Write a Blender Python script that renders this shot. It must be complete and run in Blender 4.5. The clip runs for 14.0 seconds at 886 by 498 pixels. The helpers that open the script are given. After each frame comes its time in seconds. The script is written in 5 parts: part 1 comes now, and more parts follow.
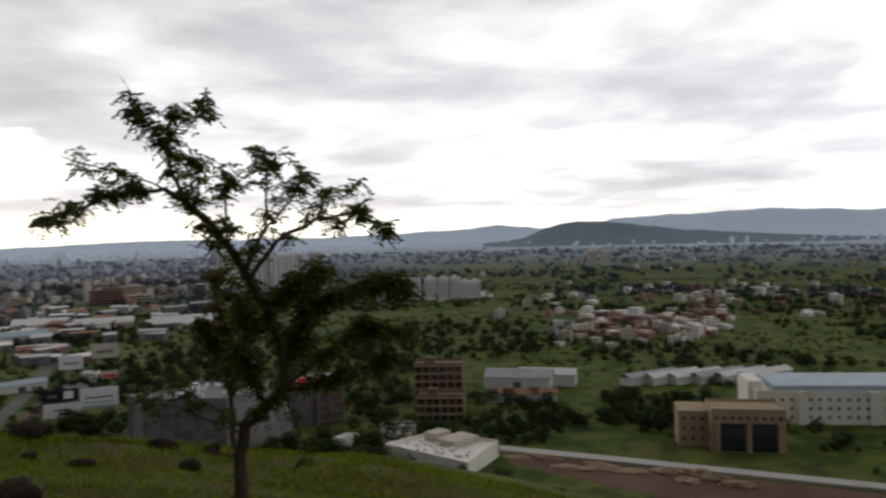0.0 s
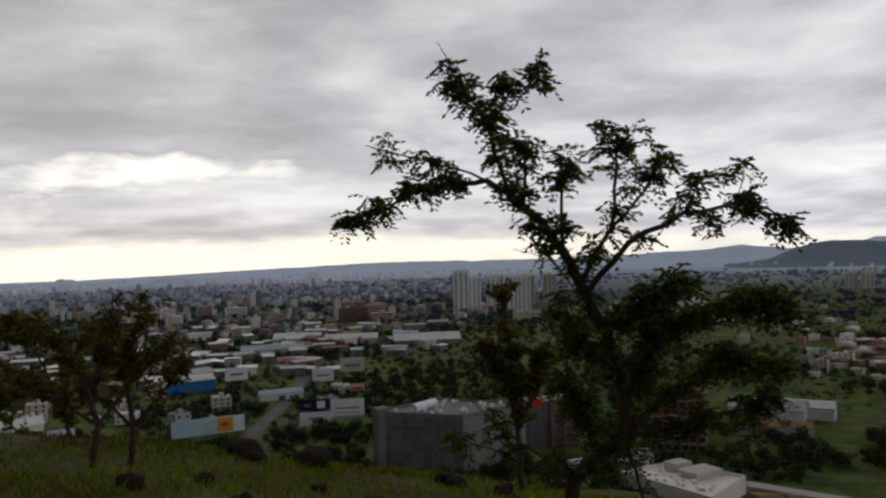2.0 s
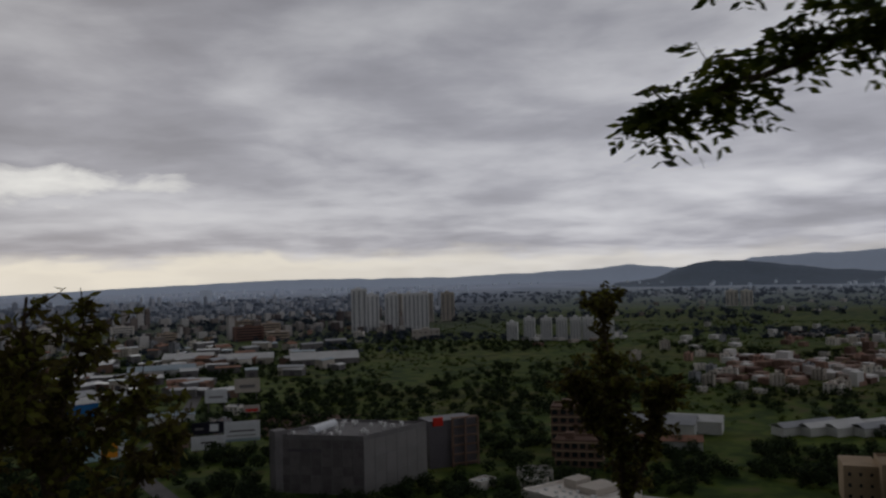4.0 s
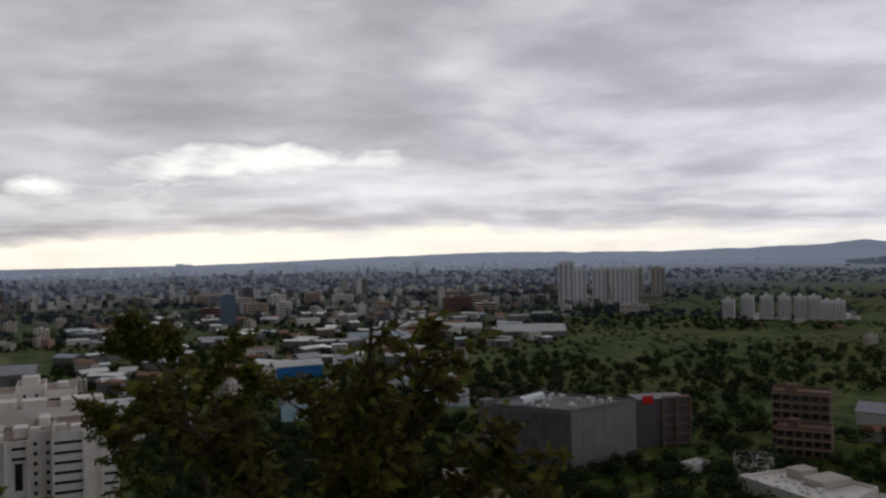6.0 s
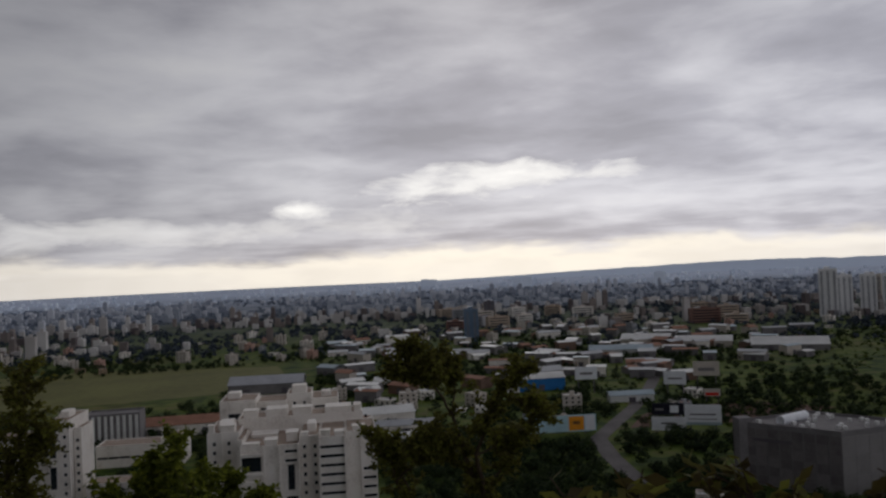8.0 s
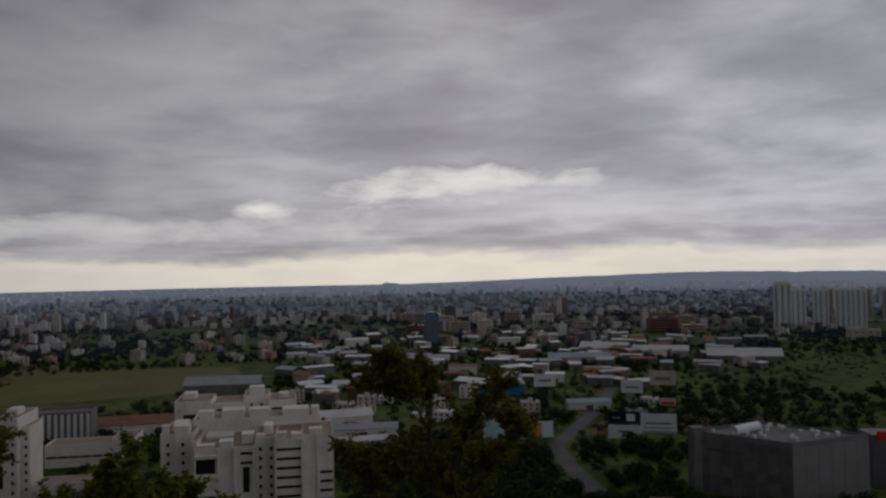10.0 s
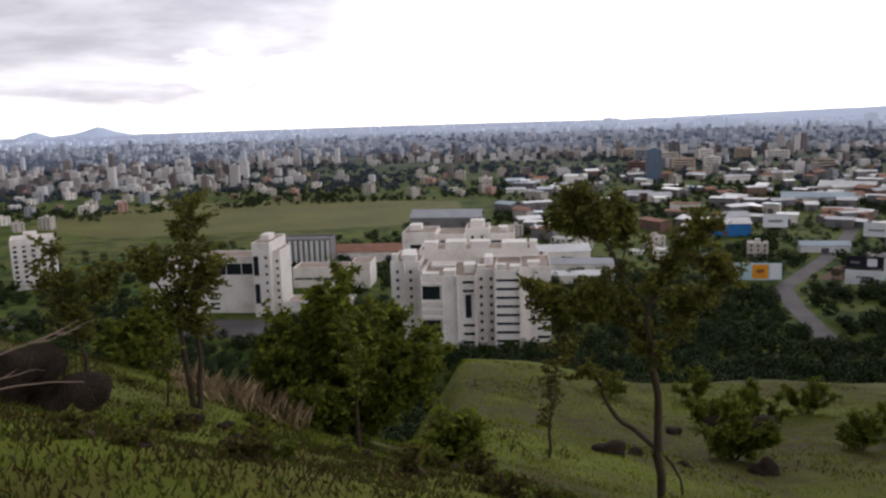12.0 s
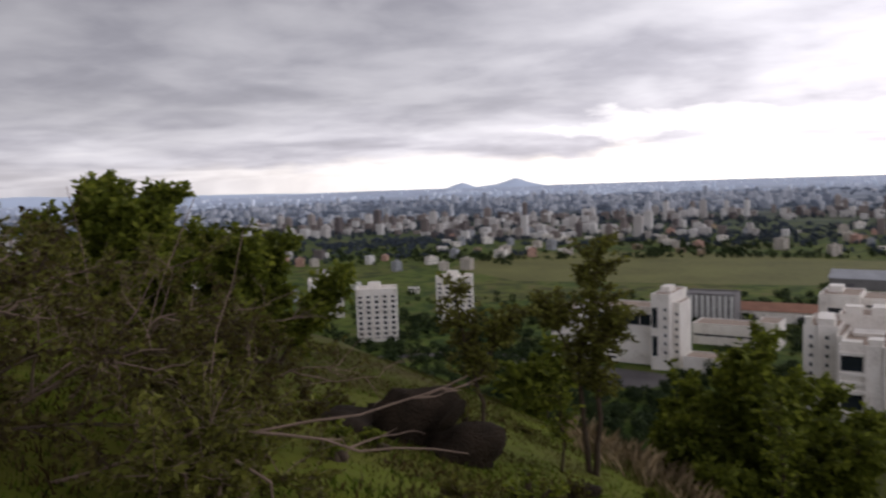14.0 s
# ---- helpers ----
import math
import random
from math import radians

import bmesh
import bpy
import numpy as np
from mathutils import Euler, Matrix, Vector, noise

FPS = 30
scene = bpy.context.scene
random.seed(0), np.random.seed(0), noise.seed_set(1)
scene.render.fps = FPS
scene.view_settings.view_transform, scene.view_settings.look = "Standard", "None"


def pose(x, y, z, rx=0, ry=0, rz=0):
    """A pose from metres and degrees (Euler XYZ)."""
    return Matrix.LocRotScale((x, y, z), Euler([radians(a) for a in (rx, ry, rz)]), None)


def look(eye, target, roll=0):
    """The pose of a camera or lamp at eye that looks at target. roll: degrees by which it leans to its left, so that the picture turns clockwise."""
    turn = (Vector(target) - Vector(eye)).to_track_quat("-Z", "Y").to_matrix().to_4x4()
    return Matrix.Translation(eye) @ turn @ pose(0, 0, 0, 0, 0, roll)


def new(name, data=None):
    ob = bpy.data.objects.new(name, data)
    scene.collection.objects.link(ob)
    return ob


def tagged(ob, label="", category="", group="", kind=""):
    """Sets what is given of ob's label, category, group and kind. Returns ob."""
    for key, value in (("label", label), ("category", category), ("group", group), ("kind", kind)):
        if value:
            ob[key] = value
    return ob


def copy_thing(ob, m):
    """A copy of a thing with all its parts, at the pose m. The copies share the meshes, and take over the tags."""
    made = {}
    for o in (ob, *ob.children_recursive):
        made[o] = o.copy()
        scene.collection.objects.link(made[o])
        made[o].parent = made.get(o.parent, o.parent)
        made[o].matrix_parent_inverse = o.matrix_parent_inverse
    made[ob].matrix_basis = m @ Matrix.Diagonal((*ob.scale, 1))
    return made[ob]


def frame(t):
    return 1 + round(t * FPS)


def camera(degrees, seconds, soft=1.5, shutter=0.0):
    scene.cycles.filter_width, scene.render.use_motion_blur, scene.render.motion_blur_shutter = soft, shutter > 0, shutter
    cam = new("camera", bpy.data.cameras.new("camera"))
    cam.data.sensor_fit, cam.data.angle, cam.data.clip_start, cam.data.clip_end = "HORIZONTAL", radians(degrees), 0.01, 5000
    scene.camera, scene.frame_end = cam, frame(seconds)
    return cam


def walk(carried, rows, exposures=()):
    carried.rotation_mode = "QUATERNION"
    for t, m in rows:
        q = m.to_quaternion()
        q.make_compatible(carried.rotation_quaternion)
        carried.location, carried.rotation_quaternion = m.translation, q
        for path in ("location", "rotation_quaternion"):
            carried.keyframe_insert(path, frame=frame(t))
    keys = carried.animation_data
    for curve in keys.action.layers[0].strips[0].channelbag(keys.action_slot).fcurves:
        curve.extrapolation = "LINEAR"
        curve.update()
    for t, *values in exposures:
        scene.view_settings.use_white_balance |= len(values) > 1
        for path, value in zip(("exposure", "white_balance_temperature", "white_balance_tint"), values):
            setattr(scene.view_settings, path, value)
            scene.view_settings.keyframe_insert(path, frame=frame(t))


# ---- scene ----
from itertools import product

cam = camera(57.0, 14.0, soft=2.4, shutter=0.2)

# seconds, place, yaw, pitch and lean of the carried camera
PATH = [
    (0.0, -0.50, -7.81, 84.99, -47.13, -1.58, -1.46),
    (0.5, -0.29, -7.45, 84.98, -35.02, -1.42, -1.65),
    (1.0, -0.23, -7.05, 84.92, -30.05, -2.02, -1.76),
    (1.5, -0.20, -6.58, 84.92, -29.83, -2.50, -2.06),
    (2.0, -0.16, -5.98, 84.87, -31.02, 0.34, -1.75),
    (2.5, -0.10, -5.19, 84.69, -33.39, 0.28, -2.96),
    (2.7, -0.08, -4.82, 84.62, -34.65, -0.45, -4.19),
    (4.8, 0.45, -1.10, 84.75, -39.88, 2.25, -0.14),
    (5.0, 0.38, -1.05, 84.77, -35.94, 0.01, -0.38),
    (5.5, 0.24, -0.98, 84.85, -27.85, -0.35, -0.52),
    (6.0, 0.19, -0.80, 84.85, -23.78, -0.18, -0.97),
    (6.5, 0.12, -0.43, 84.87, -17.47, -0.13, -1.55),
    (7.0, 0.15, 0.03, 84.89, -10.05, 0.35, -2.18),
    (7.2, 0.12, 0.09, 84.89, -7.14, 0.79, -2.48),
    (9.3, -0.33, 0.53, 85.00, -8.33, 1.60, -2.09),
    (9.5, -0.33, 0.53, 85.00, -8.93, 2.68, -1.77),
    (10.0, -0.26, 0.69, 84.98, -9.88, 1.41, -1.01),
    (10.5, -0.16, 0.94, 84.98, -6.09, -0.29, -0.24),
    (11.0, 0.00, 1.00, 85.00, 0.00, -2.54, 0.00),
    (11.5, 0.07, 1.09, 84.95, 4.07, -6.35, -0.65),
    (12.0, 0.10, 1.21, 84.93, 5.64, -9.70, -1.74),
    (12.5, 0.08, 1.35, 84.92, 10.31, -11.46, -3.48),
    (13.0, 0.09, 1.50, 84.90, 18.08, -9.73, -4.86),
    (13.5, -0.03, 1.65, 84.89, 21.74, -7.34, -3.92),
    (14.0, -0.40, 2.24, 84.77, 33.30, -5.23, -2.08),
]


def carried(x, y, z, yaw, pitch, lean):
    return pose(x, y, z, 0, 0, yaw) @ pose(0, 0, 0, 90 + pitch) @ pose(0, 0, 0, 0, 0, lean)


walk(cam, [(t, carried(*p)) for t, *p in PATH],
     exposures=[(0.0, 0.1, 6850, 7), (1.0, 0.05, 6850, 7), (1.5, -0.05, 6850, 7), (2.0, -0.4, 6700, 7), (2.7, -0.75, 6550, 8), (4.8, -1.1, 6450, 10), (5.0, -1.0, 6450, 10),
                (5.5, -0.7, 6450, 10), (6.0, -0.5, 6450, 10), (6.5, -0.35, 6450, 10), (7.2, -0.48, 6450, 11), (9.3, -0.95, 6450, 11), (10.0, -1.1, 6450, 11), (10.5, -0.6, 6450, 12),
                (11.0, -0.65, 6450, 13), (11.5, 0.3, 6450, 13), (12.0, 0.8, 6500, 14), (12.5, 1.5, 6500, 14), (13.2, 1.48, 6500, 15), (13.6, 1.05, 6500, 15), (14.0, 0.5, 6500, 15)])

# ---- sky and light: overcast, the brightest part low ahead ----
SUN_AZ, SUN_EL = -11.0, 24.0
world = bpy.data.worlds.new("overcast_sky")
scene.world = world
world.use_nodes = True
WN, WL = world.node_tree.nodes, world.node_tree.links


def wnode(kind, **sets):
    n = WN.new(kind)
    for k, v in sets.items():
        n.inputs[k.replace("_", " ")].default_value = v
    return n


def wmath(op, a, b=None, c=None):
    n = WN.new("ShaderNodeMath")
    n.operation = op
    for i, v in enumerate((a, b, c)):
        if v is None:
            continue
        if isinstance(v, (int, float)):
            n.inputs[i].default_value = v
        else:
            WL.new(v, n.inputs[i])
    return n.outputs[0]


def ramp_in(tree, fac, stops):
    n = tree.nodes.new("ShaderNodeValToRGB")
    e = n.color_ramp.elements
    while len(e) < len(stops):
        e.new(0.5)
    for el, (p, c) in zip(e, stops):
        el.position, el.color = p, (c, c, c, 1) if isinstance(c, float) else (*c, 1)
    tree.links.new(fac, n.inputs[0])
    return n.outputs[0]


WN.clear()
wout, wback = WN.new("ShaderNodeOutputWorld"), WN.new("ShaderNodeBackground")
WL.new(wback.outputs[0], wout.inputs[0])
wco = WN.new("ShaderNodeTexCoord")
wsep = WN.new("ShaderNodeSeparateXYZ")
WL.new(wco.outputs["Generated"], wsep.inputs[0])
wx, wy, wz = wsep.outputs
up = wmath("MAXIMUM", wz, 0.0)
low = wmath("ADD", up, 0.11)
wplan = WN.new("ShaderNodeCombineXYZ")
WL.new(wmath("DIVIDE", wx, low), wplan.inputs[0])
WL.new(wmath("DIVIDE", wy, low), wplan.inputs[1])


def clouds(scale, detail, rough, distortion, seed):
    m = WN.new("ShaderNodeMapping")
    m.inputs["Location"].default_value = (seed, seed * 0.7, 0)
    WL.new(wplan.outputs[0], m.inputs[0])
    n = wnode("ShaderNodeTexNoise", Scale=scale, Detail=detail, Roughness=rough, Distortion=distortion)
    WL.new(m.outputs[0], n.inputs["Vector"])
    return n.outputs["Fac"]


big, fine = clouds(0.62, 3.0, 0.5, 0.3, 3.1), clouds(1.9, 6.0, 0.55, 0.35, 7.7)


def streaks(flat, high, detail, rough, seed):
    """Cloud edges by bearing and height, drawn out along the horizon."""
    m = WN.new("ShaderNodeMapping")
    m.inputs["Scale"].default_value, m.inputs["Location"].default_value = (flat, flat, high), (seed, seed, seed)
    WL.new(wco.outputs["Generated"], m.inputs[0])
    n = wnode("ShaderNodeTexNoise", Scale=1.0, Detail=detail, Roughness=rough, Distortion=0.4)
    WL.new(m.outputs[0], n.inputs["Vector"])
    return n.outputs["Fac"]


puff, shred = streaks(5.0, 16.0, 5.0, 0.5, 2.3), streaks(15.0, 46.0, 5.0, 0.55, 5.9)
cover = wmath("ADD", wmath("ADD", wmath("MULTIPLY", big, 0.46), wmath("MULTIPLY", fine, 0.20)), wmath("ADD", wmath("MULTIPLY", puff, 0.27), wmath("MULTIPLY", shred, 0.07)))
cloud = ramp_in(world.node_tree, cover, [(0.38, (0.39, 0.388, 0.435)), (0.46, (0.51, 0.508, 0.565)),
                                         (0.52, (0.66, 0.658, 0.71)), (0.58, (0.79, 0.788, 0.835)), (0.68, (0.95, 0.945, 0.96))])
# brighter towards the hidden sun
sx, sy, sz = -math.sin(radians(SUN_AZ)) * math.cos(radians(9)), math.cos(radians(SUN_AZ)) * math.cos(radians(9)), math.sin(radians(9))
dot = wmath("ADD", wmath("ADD", wmath("MULTIPLY", wx, sx), wmath("MULTIPLY", wy, sy)), wmath("MULTIPLY", wz, sz))
glow = wmath("POWER", wmath("MAXIMUM", dot, 0.0), 24.0)
heavy = ramp_in(world.node_tree, up, [(0.0, 1.0), (0.12, 0.95), (0.3, 0.74), (0.55, 0.5), (1.0, 0.4)])
bank = wmath("MULTIPLY_ADD", wmath("MULTIPLY", wmath("MINIMUM", wmath("MAXIMUM", wx, -0.55), 0.0), ramp_in(world.node_tree, wmath("ADD", up, wmath("MULTIPLY", wmath("SUBTRACT", puff, 0.5), 0.10)), [(0.045, 0.0), (0.085, 0.75), (0.2, 1.0)])), 0.62, 1.0)
heavy = wmath("MULTIPLY", heavy, bank)
gain = wmath("MULTIPLY", wmath("MULTIPLY", wmath("MULTIPLY_ADD", glow, 0.10, 1.0), heavy), wmath("MULTIPLY_ADD", wx, 0.55, 1.12))
wmul = WN.new("ShaderNodeVectorMath")
wmul.operation = "SCALE"
WL.new(cloud, wmul.inputs[0])
WL.new(gain, wmul.inputs["Scale"])
# a clear pale strip over the horizon, widest ahead, and the torn gap before the sun
strip = wmath("MULTIPLY", ramp_in(world.node_tree, wmath("ADD", up, wmath("ADD", wmath("MULTIPLY", wmath("SUBTRACT", puff, 0.5), 0.06), wmath("MULTIPLY", wmath("SUBTRACT", shred, 0.5), 0.03))), [(0.0, 0.85), (0.010, 1.0), (0.017, 0.45), (0.026, 0.0)]), wmath("POWER", wmath("MAXIMUM", dot, 0.0), 2.5))


def gap(az, el, wide, high):
    c, n = math.cos(radians(az)), math.sin(radians(az))
    side = wmath("DIVIDE", wmath("ADD", wmath("MULTIPLY", wx, c), wmath("MULTIPLY", wy, n)), wide)
    rise = wmath("DIVIDE", wmath("SUBTRACT", wz, math.sin(radians(el))), high)
    d = wmath("SQRT", wmath("ADD", wmath("MULTIPLY", side, side), wmath("MULTIPLY", rise, rise)))
    d = wmath("ADD", d, wmath("ADD", wmath("MULTIPLY", wmath("SUBTRACT", puff, 0.5), 1.8), wmath("MULTIPLY", wmath("SUBTRACT", shred, 0.5), 2.2)))
    return wmath("MULTIPLY", ramp_in(world.node_tree, d, [(0.0, 1.0), (0.45, 0.75), (0.85, 0.25), (1.5, 0.0)]), wmath("GREATER_THAN", dot, 0.3))


torn = wmath("MAXIMUM", wmath("MAXIMUM", gap(-11.0, 5.9, 0.17, 0.023), gap(2.7, 4.3, 0.05, 0.014)), wmath("MULTIPLY", gap(12.0, 3.0, 0.30, 0.02), 0.5))
wmix = WN.new("ShaderNodeMix")
wmix.data_type = "RGBA"
WL.new(strip, wmix.inputs[0])
WL.new(wmul.outputs[0], wmix.inputs[6])
wmix.inputs[7].default_value = (1.55, 1.45, 1.25, 1)
wtorn = WN.new("ShaderNodeMix")
wtorn.data_type = "RGBA"
WL.new(torn, wtorn.inputs[0])
WL.new(wmix.outputs[2], wtorn.inputs[6])
wtorn.inputs[7].default_value = (1.5, 1.48, 1.43, 1)
wsky = WN.new("ShaderNodeTexSky")
wsky.sky_type, wsky.sun_disc = "NISHITA", False
wsky.sun_elevation, wsky.sun_rotation = radians(SUN_EL), radians(-SUN_AZ)
wadd = WN.new("ShaderNodeMix")
wadd.data_type = "RGBA"
wadd.inputs[0].default_value = 0.004
WL.new(wtorn.outputs[2], wadd.inputs[6])
WL.new(wsky.outputs[0], wadd.inputs[7])
WL.new(wadd.outputs[2], wback.inputs[0])
wback.inputs[1].default_value = 1.0

sun = new("sun", bpy.data.lights.new("sun", "SUN"))
sun.data.energy, sun.data.angle, sun.data.color = 0.5, radians(20), (1.0, 0.98, 0.95)
sun.matrix_world = look((0, 0, 200), (100 * math.sin(radians(SUN_AZ)), -100 * math.cos(radians(SUN_AZ)), 200 - 100 * math.tan(radians(SUN_EL))))

# ---- materials ----


def mat(name, stops, scale=2.0, rough=0.85, metal=0.0, bump=0.2, fine=18.0, per_object=0.0, per_island=0.0, thin=0.0):
    """A surface whose colour wanders between stops over noise at two scales."""
    m = bpy.data.materials.new(name)
    m.use_nodes = True
    t = m.node_tree
    b = t.nodes["Principled BSDF"]
    b.inputs["Roughness"].default_value, b.inputs["Metallic"].default_value = rough, metal
    if rough > 0.55:
        b.inputs["Specular IOR Level"].default_value = 0.12
    geo = t.nodes.new("ShaderNodeNewGeometry")
    n1, n2 = t.nodes.new("ShaderNodeTexNoise"), t.nodes.new("ShaderNodeTexNoise")
    n1.inputs["Scale"].default_value, n1.inputs["Detail"].default_value = scale, 4
    n2.inputs["Scale"].default_value, n2.inputs["Detail"].default_value = scale * fine / 2, 3
    for n in (n1, n2):
        t.links.new(geo.outputs["Position"], n.inputs["Vector"])
    a = t.nodes.new("ShaderNodeMath")
    a.operation = "MULTIPLY_ADD"
    a.inputs[1].default_value = 0.4
    t.links.new(n2.outputs["Fac"], a.inputs[0])
    a2 = t.nodes.new("ShaderNodeMath")
    a2.operation = "MULTIPLY"
    a2.inputs[1].default_value = 0.6
    t.links.new(n1.outputs["Fac"], a2.inputs[0])
    t.links.new(a2.outputs[0], a.inputs[2])
    fac = a.outputs[0]
    for amount, src in ((per_object, None), (per_island, geo.outputs["Random Per Island"])):
        if amount:
            if src is None:
                src = t.nodes.new("ShaderNodeObjectInfo").outputs["Random"]
            c = t.nodes.new("ShaderNodeMath")
            c.operation = "MULTIPLY_ADD"
            c.inputs[1].default_value, c.inputs[2].default_value = amount, -amount / 2
            t.links.new(src, c.inputs[0])
            d = t.nodes.new("ShaderNodeMath")
            t.links.new(c.outputs[0], d.inputs[0])
            t.links.new(fac, d.inputs[1])
            fac = d.outputs[0]
    t.links.new(ramp_in(t, fac, stops), b.inputs["Base Color"])
    if bump:
        bn = t.nodes.new("ShaderNodeBump")
        bn.inputs["Strength"].default_value, bn.inputs["Distance"].default_value = bump, 0.05
        t.links.new(n2.outputs["Fac"], bn.inputs["Height"])
        t.links.new(bn.outputs[0], b.inputs["Normal"])
    if thin:
        tr, mx = t.nodes.new("ShaderNodeBsdfTranslucent"), t.nodes.new("ShaderNodeMixShader")
        mx.inputs[0].default_value = thin
        t.links.new(b.inputs["Base Color"].links[0].from_socket, tr.inputs[0])
        t.links.new(b.outputs[0], mx.inputs[1])
        t.links.new(tr.outputs[0], mx.inputs[2])
        t.links.new(mx.outputs[0], t.nodes["Material Output"].inputs[0])
    return m


def tones(r, g, b, spread=0.3):
    """Three stops round one colour."""
    return [(0.3, (r * (1 - spread), g * (1 - spread), b * (1 - spread))), (0.5, (r, g, b)), (0.72, (r * (1 + spread), g * (1 + spread), b * (1 + spread)))]


M_WHITE = mat("white_render", [(0.3, (0.56, 0.51, 0.45)), (0.5, (0.80, 0.755, 0.69)), (0.7, (0.85, 0.815, 0.765))], 0.15, 0.8)
M_CREAM = mat("cream_render", tones(0.52, 0.47, 0.41, 0.15), 0.2)
M_GREY = mat("grey_concrete", tones(0.20, 0.19, 0.19, 0.25), 0.15)
M_DARKGREY = mat("dark_cladding", tones(0.10, 0.09, 0.10, 0.25), 0.15, 0.5)
M_TAN = mat("tan_stone", tones(0.36, 0.27, 0.18, 0.2), 0.2)
M_BROWN = mat("brown_render", tones(0.20, 0.13, 0.10, 0.25), 0.2)
M_ROOFW = mat("pale_sheet_roof", tones(0.62, 0.62, 0.60, 0.2), 0.1, 0.5)
M_ROOFG = mat("grey_sheet_roof", tones(0.34, 0.35, 0.37, 0.25), 0.1, 0.5)
M_ROOFB = mat("blue_sheet_roof", tones(0.30, 0.38, 0.43, 0.2), 0.1, 0.5)
M_ROOFR = mat("rust_roof", tones(0.30, 0.16, 0.11, 0.25), 0.2)
M_PALE = mat("pale_grey_render", tones(0.78, 0.78, 0.78, 0.06), 0.05)
# window columns of far towers, colour lightened to stand for haze
M_PANES = mat("haze_greyed_panes", tones(0.14, 0.15, 0.17, 0.2), 0.1, 0.4, bump=0)
M_GLASS = mat("dark_window_glass", tones(0.02, 0.025, 0.03, 0.3), 0.5, 0.15, bump=0)
M_ORANGE = mat("orange_print", tones(0.75, 0.30, 0.03, 0.1), 0.3)
M_BOARD = mat("white_print", tones(0.72, 0.74, 0.76, 0.1), 0.3)
M_BLACKP = mat("black_print", tones(0.02, 0.02, 0.03, 0.3), 0.3)
M_RED = mat("red_print", tones(0.6, 0.04, 0.03, 0.1), 0.3)
M_SOIL = mat("brown_soil", tones(0.12, 0.07, 0.05, 0.35), 0.05)
M_ROAD = mat("dusty_asphalt", tones(0.11, 0.10, 0.10, 0.35), 0.08)
M_PALEROAD = mat("pale_concrete_road", tones(0.42, 0.40, 0.38, 0.15), 0.05)
M_DRYGRASS = mat("dry_grassland", tones(0.13, 0.13, 0.04, 0.3), 0.02)
M_BARK = mat("brown_bark", tones(0.07, 0.05, 0.035, 0.4), 9.0, 0.9, bump=0.6)
M_TWIG = mat("grey_dry_twig", tones(0.21, 0.15, 0.115, 0.3), 9.0, 0.9)
M_ROCK = mat("dark_basalt", tones(0.030, 0.021, 0.014, 0.6), 5.0, 0.95, bump=0.9)
M_LEAF = mat("green_leaf", [(0.2, (0.02, 0.028, 0.008)), (0.5, (0.05, 0.068, 0.012)), (0.8, (0.13, 0.145, 0.02))], 2.5, 0.6, per_island=0.5, bump=0, thin=0.45)
M_LEAFDARK = mat("dark_green_leaf", [(0.2, (0.045, 0.055, 0.008)), (0.5, (0.115, 0.14, 0.018)), (0.8, (0.24, 0.26, 0.035))], 1.5, 0.6, per_island=0.5, bump=0, thin=0.45)
M_LEAFDRY = mat("olive_brown_leaf", [(0.2, (0.04, 0.028, 0.012)), (0.5, (0.085, 0.07, 0.02)), (0.8, (0.15, 0.155, 0.03))], 2.5, 0.7, per_island=0.6, bump=0, thin=0.45)
M_LEAFOLIVE = mat("olive_leaf", [(0.2, (0.055, 0.05, 0.015)), (0.5, (0.12, 0.115, 0.025)), (0.8, (0.20, 0.205, 0.04))], 2.0, 0.65, per_island=0.55, bump=0, thin=0.45)
# crowns beyond about 950 m: distance haze is mixed into the leaf colour
M_CROWNFAR = mat("haze_tinted_tree_crown", [(0.25, (0.035, 0.046, 0.062)), (0.5, (0.055, 0.07, 0.09)), (0.75, (0.08, 0.098, 0.12))], 0.05, 0.95, per_island=0.4, bump=0)
M_CROWNHAZE = mat("haze_paled_tree_crown", [(0.25, (0.13, 0.16, 0.21)), (0.5, (0.18, 0.215, 0.27)), (0.75, (0.24, 0.275, 0.33))], 0.05, 0.95, per_island=0.3, bump=0)
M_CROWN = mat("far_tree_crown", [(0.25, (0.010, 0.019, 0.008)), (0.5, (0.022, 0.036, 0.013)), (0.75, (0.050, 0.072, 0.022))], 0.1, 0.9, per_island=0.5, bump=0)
M_GRASS = mat("grass_blade", [(0.2, (0.06, 0.065, 0.006)), (0.5, (0.135, 0.185, 0.006)), (0.8, (0.24, 0.27, 0.02))], 1.2, 0.7, per_island=0.6, bump=0, thin=0.45)

# ---- ground: hill shelf, slope, terrace and the plain ----
MID_S = [-400, 0, 2, 4, 10, 20, 30, 45, 60, 72, 100, 160, 220, 260, 9000]
MID_Z = [4, 0, -0.6, -1.5, -4.1, -8, -11, -14.8, -18.2, -24, -43, -72, -82, -83.4, -83.4]
SIDE_S = [-400, 0, 2, 4, 10, 15, 25, 60, 120, 200, 240, 9000]
SIDE_Z = [4, 0, -0.5, -1.3, -3.7, -6.2, -13, -38, -70, -82, -83.4, -83.4]


